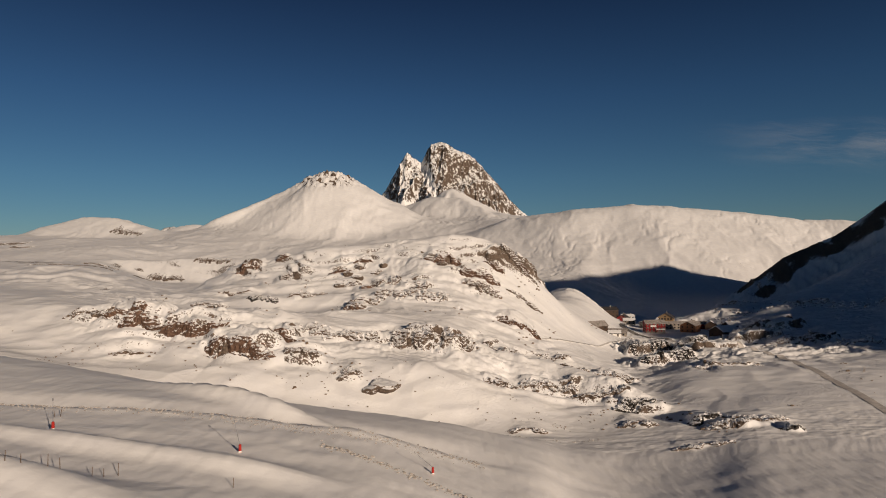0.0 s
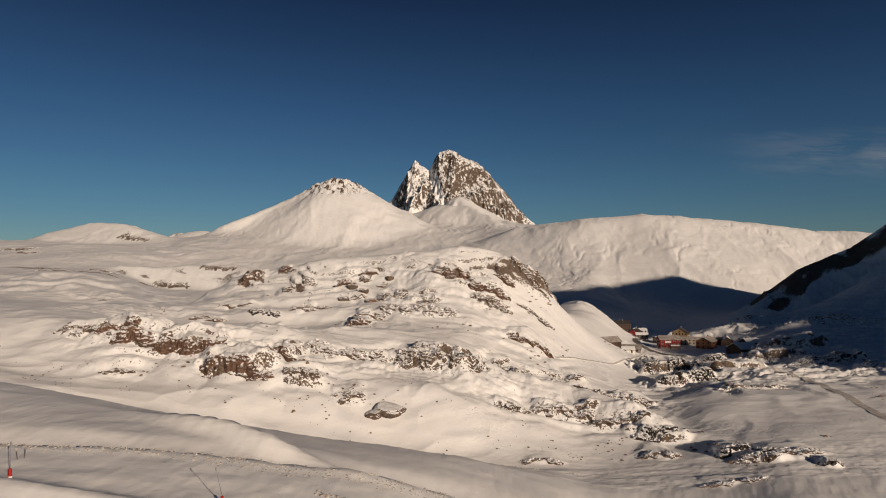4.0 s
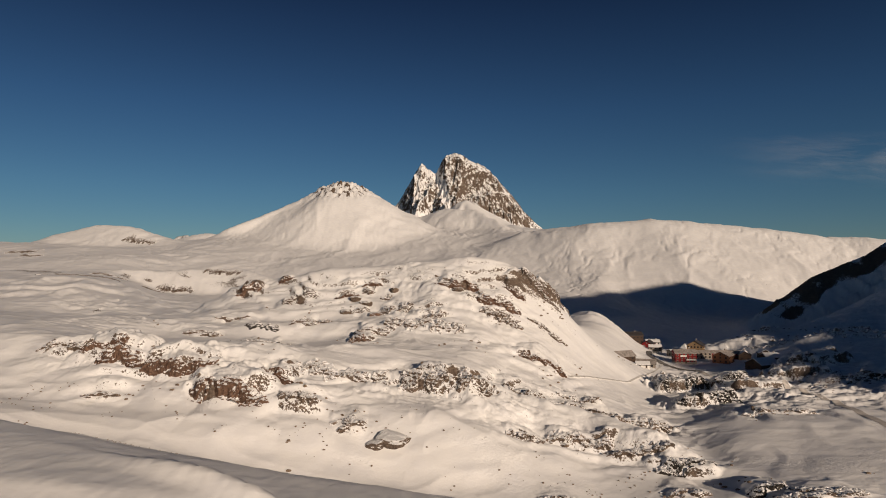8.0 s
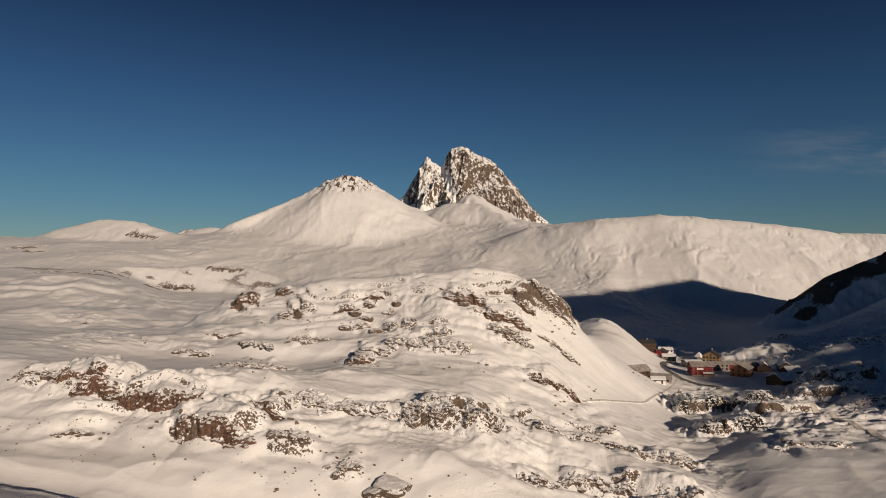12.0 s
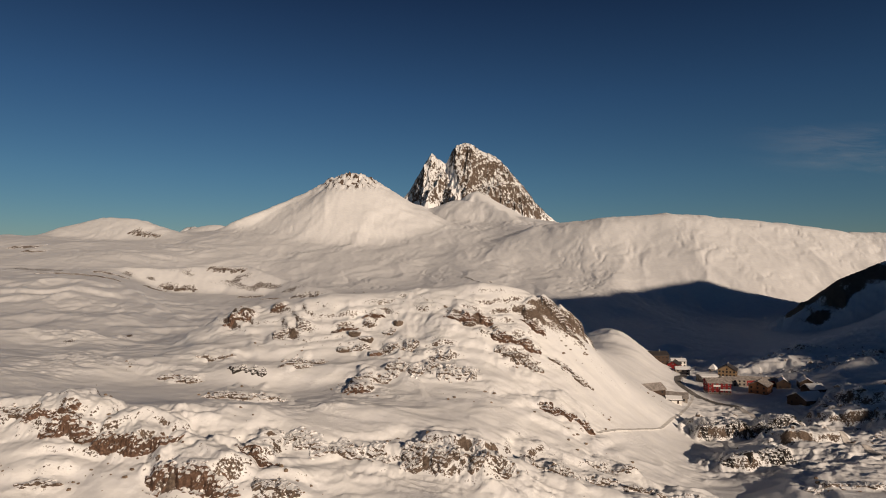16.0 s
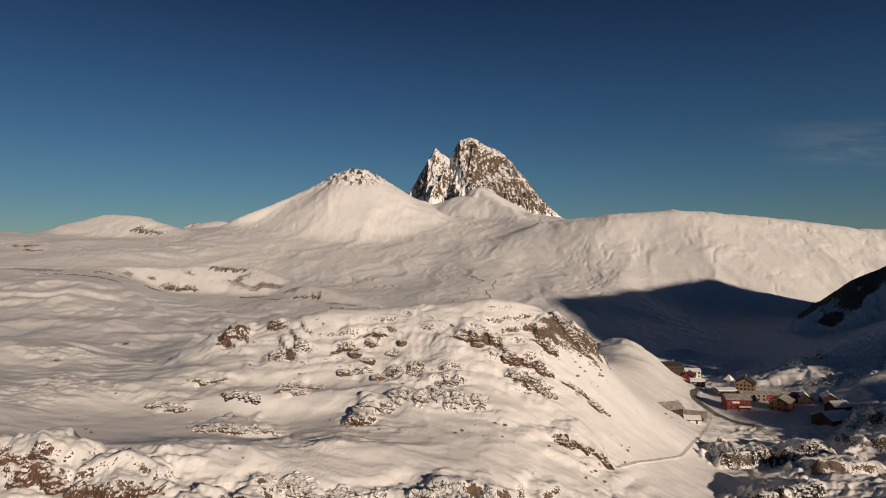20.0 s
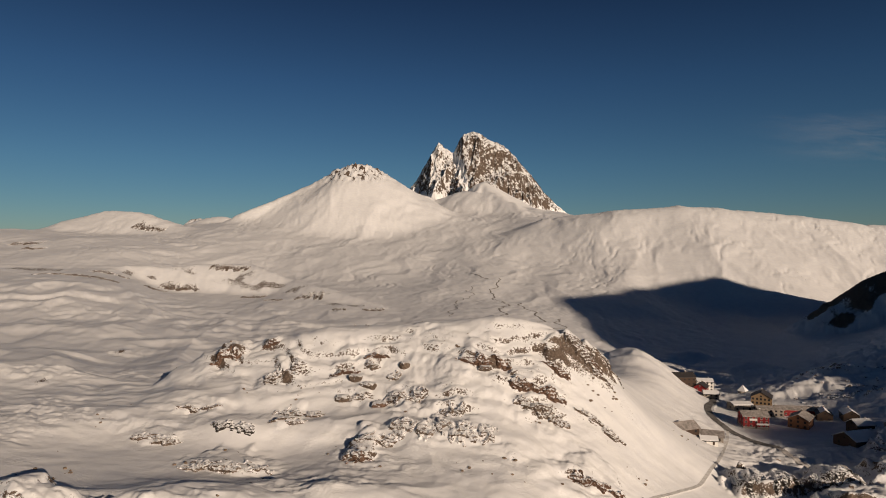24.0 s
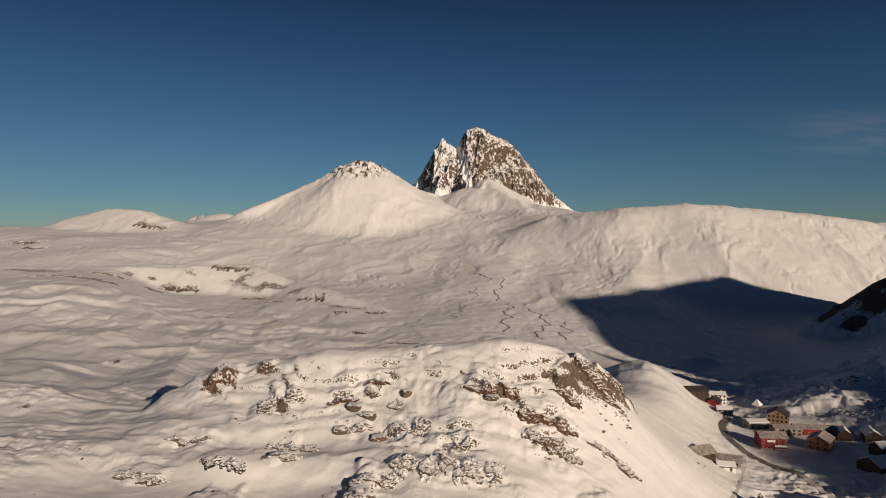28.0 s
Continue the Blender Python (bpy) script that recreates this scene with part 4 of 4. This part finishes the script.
# ---- snow lances on the piste ----
def snow_lance(x, y, lean_x, lean_y, length):
    top = new("snow_lance")
    z = ground_z(x, y)
    top.location = (x, y, z)
    tagged(top, "snow-making lance with a red padded foot", "snow lance", "snow lances along the piste")
    bm = bmesh.new()
    bmesh.ops.create_cone(bm, cap_ends=True, segments=10, radius1=0.34, radius2=0.26, depth=1.7, matrix=Matrix.Translation((0, 0, 0.85)))
    bmesh.ops.bevel(bm, geom=[e for e in bm.edges if abs(e.verts[0].co.z - e.verts[1].co.z) < 0.01], offset=0.08, segments=2, affect="EDGES")
    part("padding", bm, M_PAD, top, "red padded cover")
    bm = bmesh.new()
    bmesh.ops.create_cone(bm, cap_ends=True, segments=10, radius1=0.37, radius2=0.36, depth=0.3, matrix=Matrix.Translation((0, 0, 0.25)))
    part("band", bm, M_WHITE, top, "white band")
    part("lower_mast", rod((0, 0, 1.6), (lean_x * 0.4, lean_y * 0.4, 1.6 + length * 0.4), 0.07, 0.06), M_STEEL, top)
    part("mast", rod((lean_x * 0.4, lean_y * 0.4, 1.6 + length * 0.4), (lean_x, lean_y, 1.6 + length), 0.05, 0.035), M_STEEL, top)
    part("nozzle", rod((lean_x, lean_y, 1.5 + length), (lean_x * 1.04, lean_y * 1.04, 2.0 + length), 0.13, 0.10), M_STEEL, top)
    return top


snow_lance(-77.5, 127, -0.3, 0.5, 4.2)
snow_lance(-41.5, 130, -1.2, 0.3, 4.6)
snow_lance(-2.8, 146, -4.0, 1.0, 3.0)


def marker_post(x, y, h, tilt):
    top = part("marker_post", rod((0, 0, -0.4), (tilt, 0, h), 0.07, 0.05), M_POST)
    top.location = (x, y, ground_z(x, y))
    return tagged(top, "thin weathered wooden post stuck in the snow", "post", "posts along the piste")


for _x, _y, _h, _t in ((-66.5, 97, 1.6, 0.1), (-64.4, 97.5, 1.4, 0.0), (-61.6, 99.6, 1.9, 0.05), (-60.4, 100.8, 1.8, -0.1), (-58.3, 106, 1.6, 0.1),
                       (-57.4, 108, 1.5, 0.0), (-56.0, 110, 2.2, 0.05), (-84.2, 140.5, 2.2, 0.5), (-84.9, 139.8, 1.6, -0.2), (-37, 112, 1.8, 0.1)):
    marker_post(_x, _y, _h, _t)

# ---- unseen neighbouring mountain towards the sun, its crest traced back from the shadow edge ----
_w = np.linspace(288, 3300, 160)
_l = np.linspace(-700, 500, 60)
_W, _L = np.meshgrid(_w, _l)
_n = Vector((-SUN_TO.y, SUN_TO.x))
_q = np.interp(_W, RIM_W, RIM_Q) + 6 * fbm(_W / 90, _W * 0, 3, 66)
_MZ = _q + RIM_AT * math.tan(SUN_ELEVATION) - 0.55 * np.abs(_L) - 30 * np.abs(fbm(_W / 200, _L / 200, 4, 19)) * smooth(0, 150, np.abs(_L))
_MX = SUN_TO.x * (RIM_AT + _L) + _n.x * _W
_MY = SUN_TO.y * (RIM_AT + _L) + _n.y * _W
tagged(grid_mesh("unseen_shadow_mountain", _MX, _MY, np.maximum(_MZ, -150), M_SHADE_ROCK), "unseen mountain towards the sun that casts the valley's shadow", "mountain")

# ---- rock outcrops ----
ROCK_MATS = {"rust": M_CRAG, "grey": M_BOULDER, "dark": M_SHADED_CRAG, "far": M_FAR_ROCK}
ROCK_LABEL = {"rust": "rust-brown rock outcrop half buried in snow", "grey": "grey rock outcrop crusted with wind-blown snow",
              "dark": "crag crusted with snow, its shade put into a darker rock colour", "far": "dark rock band across a distant snow slope"}
BALLS = {}
for _level in (2, 3, 4):
    _bm = bmesh.new()
    bmesh.ops.create_icosphere(_bm, subdivisions=_level, radius=1.0)
    BALLS[_level] = (np.array([v.co[:] for v in _bm.verts]), [[v.index for v in f.verts] for f in _bm.faces])
    _bm.free()


def lumps(p, k, seed):
    x, y, z = (p * k).T
    return (grad_noise(x + 0.7 * z, y + seed, seed) + grad_noise(y - 0.5 * x, z + seed, seed + 3) + grad_noise(z + 0.6 * y, x - seed, seed + 5)) / 2.2


def boulder_mesh(w, d, h, seed, level, mat):
    """A rounded, broken boulder, its foot at z = 0."""
    p, faces = BALLS[level]
    q = p / np.abs(p).max(1, keepdims=True) ** 0.5
    r = 1 + 0.26 * lumps(p, 1.3, seed) + 0.16 * lumps(p, 2.7, seed + 1) + 0.08 * lumps(p, 6.0, seed + 2)
    v = np.stack([q[:, 0] * r * w / 2, q[:, 1] * r * d / 2, (q[:, 2] * r * 0.8 + 0.3) * h * 0.62], 1)
    me = bpy.data.meshes.new("rock")
    me.from_pydata(v.tolist(), [], faces)
    at = me.attributes.new("bare", "FLOAT", "POINT")
    at.data.foreach_set("value", np.full(len(v), 0.42, np.float32))
    me.materials.append(mat)
    return me


def face_mesh(cx, cy, z0, w, length, thick, seed, mat, bare, turn):
    """A ledged rock face that follows the slope round (cx, cy): w across, length up the slope, thick proud of the snow."""
    nu, nv = max(14, min(80, int(w / 0.36))), max(12, min(54, int(length / 0.32)))
    big = max(1.0, w / 30)
    u, v = np.meshgrid(np.linspace(-1, 1, nu), np.linspace(-1, 1, nv))
    x, y = u * w / 2, v * length / 2
    r = np.sqrt(u ** 2 + v ** 2) + 0.55 * fbm(x / (0.35 * w) + seed, y / (0.4 * length) - seed, 3, seed)
    body = 1 - smooth(0.35, 0.95, r)
    c, s = math.cos(turn), math.sin(turn)
    gx, gy = x * c - y * s, x * s + y * c
    gz = land(cx + gx, cy + gy) - z0
    # snow plasters the upper part, rock shows towards the foot
    foot = 0.3 + 0.8 * (1 - smooth(-0.3, 0.4, v + 0.5 * fbm(x / (0.22 * w) + seed, y / (0.3 * length), 3, seed + 2)))
    # beds of rock: each juts out a little further up, then steps back to a snowy tread
    q = (gz + 0.9 * thick * body + 0.10 * gx) / (1.5 * big) + 0.55 * fbm(gx / 5 / big + seed, gy / 5 / big, 3, seed + 7)
    bed = q - np.floor(q)
    joint = billow(gx / 2.6 / big + seed, q * 0.7 + gy / 9, 2, seed + 9, 0.6)
    out = body * (0.45 * thick + big * (0.75 * bed * bed + 0.9 * joint))
    lift = 0.75 * thick * body + big * 0.25 * fbm(gx / 1.1 / big, gy / 1.1 / big, 2, seed + 11) * (0.2 + body) - 0.8 * smooth(0.72, 1.0, r)
    ob = grid_mesh("rock", gx + 0.25 * out, gy - out, gz + lift, mat, bare * (1 - smooth(0.4, 1.0, r)) * foot - 0.05)
    ob.data.polygons.foreach_set("use_smooth", np.zeros(len(ob.data.polygons), dtype=bool))
    return ob


_count = [0]


def outcrop(x, y, width, height, kind):
    """A rock outcrop of several blocks side by side, set into the snow."""
    _count[0] += 1
    rng = random.Random(_count[0] * 13 + 5)
    top = new("rock_outcrop")
    top.location = (x, y, 0)
    tagged(top, ROCK_LABEL[kind], "rock outcrop", "rock outcrops on the slopes")
    n = 1 if width < 13 else min(5, 1 + int(width / 11))
    step = width / n
    plans = []
    for i in range(n):
        u = (i + 0.5 - n / 2) * step + rng.uniform(-0.15, 0.15) * step
        v = height * (rng.uniform(-0.12, 0.12) if kind == "rust" else rng.uniform(0.2, 0.5))
        plans.append((u, v, step * rng.uniform(1.2, 1.7), height * rng.uniform(1.0, 1.5)))
    near = 2.2
    zs = ground_many([(x, y)] + [(x + u + du, y + v + dv) for u, v, *_ in plans for du, dv in ((0, 0), (-near, 0), (near, 0), (0, -near), (0, near))])
    top.location.z = zs[0]
    for i, (u, v, w, length) in enumerate(plans):
        z, zl, zr, zf, zb = zs[1 + 5 * i:6 + 5 * i]
        seed = _count[0] * 11 + i
        if width < 7 and height < 7:
            ob = new("rock", boulder_mesh(w, w * 0.9, height * 0.75, seed, 3, ROCK_MATS[kind]))
            ob.location = (u, v, z - zs[0] - 0.12 * height)
            ob.rotation_euler = (rng.uniform(-0.2, 0.2), rng.uniform(-0.2, 0.2), rng.uniform(-1, 1))
        else:
            bare = {"rust": 0.50, "grey": 0.36, "dark": 0.30, "far": 0.5}[kind] + rng.uniform(-0.08, 0.08)
            ob = face_mesh(x + u, y + v, z, w, length * {"far": 1.7, "rust": 0.42}.get(kind, 0.7), {"rust": 1.5, "grey": 1.1, "dark": 1.6, "far": 1.5}[kind] * min(1.0, 0.3 + 0.07 * height), seed, ROCK_MATS[kind], bare, rng.uniform(-0.25, 0.25))
            ob.location = (u, v, z - zs[0])
        ob.parent = top
    return top


outcrop(-153, 308, 21.0, 12.8, "rust")
outcrop(-142, 303, 19.7, 10.1, "rust")
outcrop(-116, 298, 28.5, 11.4, "rust")
outcrop(-91, 284, 27.7, 14.9, "rust")
outcrop(-75, 299, 12.1, 8.8, "rust")
outcrop(-63, 282, 17.1, 9.8, "grey")
outcrop(-173, 310, 22.7, 9.8, "grey")
outcrop(-139, 280, 11.5, 6.2, "grey")
outcrop(-42, 274, 12.0, 8.0, "grey")
outcrop(-31, 268, 4.8, 4.6, "grey")
outcrop(-25, 271, 6.6, 5.2, "grey")
outcrop(-5, 309, 41.9, 14.3, "grey")
outcrop(30, 327, 20.9, 12.4, "grey")
outcrop(-71, 446, 15.1, 8.8, "rust")
outcrop(-55, 455, 9.5, 5.8, "rust")
outcrop(-58, 449, 8.5, 7.1, "grey")
outcrop(-46, 439, 6.9, 7.7, "grey")
outcrop(-41, 445, 4.2, 5.6, "grey")
outcrop(-70, 428, 4.9, 4.9, "grey")
outcrop(-62, 427, 10.2, 5.6, "grey")
outcrop(-51, 422, 5.8, 5.0, "rust")
outcrop(-38, 423, 15.8, 7.1, "grey")
outcrop(-57, 435, 4.9, 5.2, "grey")
outcrop(-65, 439, 5.0, 5.6, "grey")
outcrop(-1, 442, 25.8, 8.8, "rust")
outcrop(-0, 437, 4.1, 4.1, "grey")
outcrop(24, 431, 26.4, 10.8, "rust")
outcrop(26, 416, 19.2, 9.1, "grey")
outcrop(-14, 411, 11.6, 8.3, "grey")
outcrop(-104, 443, 19.4, 12.8, "grey")
outcrop(-91, 405, 10.9, 10.3, "grey")
outcrop(-137, 419, 17.2, 5.4, "grey")
outcrop(-141, 469, 16.6, 11.5, "rust")
outcrop(-118, 472, 8.5, 6.0, "rust")
outcrop(-144, 389, 19.2, 8.4, "grey")
outcrop(-103, 363, 32.1, 13.3, "grey")
outcrop(-52, 377, 11.0, 11.5, "rust")
outcrop(38, 450, 11.4, 9.0, "rust")
outcrop(51, 467, 13.6, 11.0, "grey")
outcrop(57, 472, 9.0, 11.0, "rust")
outcrop(68, 480, 10.0, 12.0, "grey")
outcrop(77, 497, 8.0, 11.0, "grey")
outcrop(39, 450, 4.3, 3.4, "rust")
outcrop(46, 384, 23.5, 10.5, "rust")
outcrop(33, 252, 14.3, 4.5, "grey")
outcrop(64, 335, 30.7, 9.8, "grey")
outcrop(79, 257, 13.2, 8.3, "grey")
outcrop(71, 286, 24.1, 6.0, "grey")
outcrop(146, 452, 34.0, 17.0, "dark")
outcrop(138, 391, 38.0, 12.0, "dark")
outcrop(154, 347, 36.0, 10.0, "grey")
outcrop(104, 252, 13.0, 7.2, "dark")
outcrop(120, 245, 22.0, 8.0, "grey")
outcrop(128, 234, 7.0, 4.8, "dark")
outcrop(92, 226, 20.0, 5.0, "grey")
outcrop(387, 676, 44.9, 17.3, "grey")
outcrop(239, 437, 31.1, 15.5, "grey")
outcrop(262, 400, 28.0, 10.9, "grey")
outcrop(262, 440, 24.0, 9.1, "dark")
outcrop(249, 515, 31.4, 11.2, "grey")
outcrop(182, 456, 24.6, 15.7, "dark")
outcrop(27, 417, 23.1, 9.7, "grey")
outcrop(54, 428, 20.9, 8.8, "grey")
outcrop(-20, 391, 45.2, 19.0, "grey")
outcrop(-88, 415, 23.0, 9.7, "grey")
outcrop(-48, 387, 18.4, 7.7, "grey")
outcrop(-52, 310, 38.8, 16.3, "grey")
outcrop(-110, 366, 14.6, 6.2, "grey")
outcrop(56, 465, 19.9, 8.3, "grey")
outcrop(-40, 422, 20.5, 8.6, "grey")
outcrop(92, 337, 22.0, 8.0, "grey")
outcrop(48, 291, 24.0, 7.0, "grey")
outcrop(84, 276, 18.0, 8.0, "dark")
outcrop(26, 287, 14.0, 6.0, "grey")
outcrop(110, 242, 20.0, 7.0, "grey")
outcrop(60, 349, 18.0, 6.0, "grey")
outcrop(-112, 399, 20.0, 8.0, "dark")
outcrop(-794, 1296, 80.5, 17.3, "far")
outcrop(-720, 1273, 53.3, 21.3, "far")
outcrop(-743, 1387, 73.1, 17.9, "far")
outcrop(-669, 1250, 40.1, 17.2, "far")
outcrop(-647, 1373, 36.9, 24.6, "far")
outcrop(-639, 1438, 51.2, 17.9, "far")
outcrop(-603, 1446, 31.8, 15.3, "far")
outcrop(-582, 1544, 36.3, 18.8, "far")
outcrop(-542, 1547, 53.3, 16.0, "far")
outcrop(-449, 1393, 47.2, 17.7, "far")
outcrop(-384, 1314, 32.9, 13.2, "far")
outcrop(-323, 1340, 51.8, 30.9, "far")
outcrop(-238, 1216, 23.5, 15.7, "far")
outcrop(-182, 1235, 36.5, 10.9, "far")
outcrop(-1183, 1745, 79.2, 42.2, "far")
outcrop(-1098, 1656, 52.9, 19.8, "far")
outcrop(-101, 969, 37.3, 6.0, "far")
outcrop(-172, 1039, 20.4, 8.2, "far")
outcrop(-1179, 2324, 48.3, 39.5, "far")
outcrop(-1127, 2322, 60.8, 34.7, "far")

# ---- loose stones on the hillside ----
def scatter(name, label, spots, sizes, mat, seed):
    rng = random.Random(seed)
    verts, faces = [], []
    for (x, y), size, z in zip(spots, sizes, ground_many(spots)):
        base = len(verts)
        sx, sy, sz = size * rng.uniform(0.7, 1.4), size * rng.uniform(0.7, 1.2), size * rng.uniform(0.5, 0.9)
        ring = [(math.cos(k * 1.257 + rng.uniform(-0.3, 0.3)), math.sin(k * 1.257 + rng.uniform(-0.3, 0.3))) for k in range(5)]
        verts += [(x + c * sx, y + s * sy, z - 0.2 * size) for c, s in ring]
        verts += [(x + c * sx * 0.75, y + s * sy * 0.75, z + sz * rng.uniform(0.5, 0.8)) for c, s in ring]
        verts.append((x + rng.uniform(-0.2, 0.2) * sx, y + rng.uniform(-0.2, 0.2) * sy, z + sz))
        for k in range(5):
            j = (k + 1) % 5
            faces += [(base + k, base + j, base + 5 + j, base + 5 + k), (base + 5 + k, base + 5 + j, base + 10)]
    me = bpy.data.meshes.new(name)
    me.from_pydata(verts, [], faces)
    me.materials.append(mat)
    return tagged(new(name, me), label, "stones", kind="stuff")


_rng = random.Random(77)
_spots, _sizes = [], []
_tx = np.array([_rng.uniform(-210, 230) for _ in range(9000)])
_ty = np.array([_rng.uniform(235, 520) for _ in range(9000)])
_tm = np.clip(fbm(_tx / 38, _ty / 30, 3, 301), 0, 1) + 0.25 * crag_mask(_tx, _ty)
for x, y, m in zip(_tx, _ty, _tm):
    if m > 0.42 and _rng.random() < 0.5 * m:
        _spots.append((x, y))
        _sizes.append(_rng.choice((0.25, 0.35, 0.45, 0.6, 0.9)) * (0.7 + m * 0.5))
for _ in range(60):
    cx, cy = _rng.uniform(-190, 70), _rng.uniform(256, 292)
    for _ in range(_rng.randint(1, 6)):
        _spots.append((cx + _rng.gauss(0, 3), cy + _rng.gauss(0, 2)))
        _sizes.append(_rng.choice((0.18, 0.25, 0.35, 0.5)))
scatter("scattered_stones", "small stones poking out of thin snow", _spots, _sizes, M_PEBBLE, 4)

# frozen rubble beyond the hamlet
_spots, _sizes = [], []
for cx, cy, rx, ry, n in ((362, 669, 26, 16, 220), (330, 738, 24, 9, 90), (405, 640, 24, 14, 120), (300, 655, 18, 7, 50), (250, 455, 30, 20, 110)):
    for _ in range(n):
        _spots.append((_rng.gauss(cx, rx), _rng.gauss(cy, ry)))
        _sizes.append(_rng.choice((0.5, 0.8, 1.1, 1.6, 2.3)))
scatter("frozen_rubble", "snow-crusted blocks of frozen rubble in the valley", _spots, _sizes, M_BOULDER, 6)

# clods of broken snow along the banks of the piste
_spots, _sizes = [], []
for _ in range(1500):
    x = _rng.uniform(-135, 10)
    _spots.append((x + _rng.gauss(0, 1), 166 + 0.2 * x + 2.5 * math.sin(x / 17) + _rng.gauss(-1.5, 2.2)))
    _sizes.append(_rng.choice((0.08, 0.12, 0.18, 0.28)))
for _ in range(260):
    x = _rng.uniform(-150, 60)
    _spots.append((x, float(lip_line(x)) + _rng.gauss(-6, 1.2)))
    _sizes.append(_rng.choice((0.12, 0.2, 0.3)))
for _ in range(300):
    x = _rng.uniform(-28, 8)
    _spots.append((x, 140 - 0.3 * (x + 10) + _rng.gauss(0, 0.9)))
    _sizes.append(_rng.choice((0.15, 0.22, 0.35)))
scatter("snow_clods", "broken clods of dirty snow along the piste banks", _spots, _sizes, M_CLOD, 5)
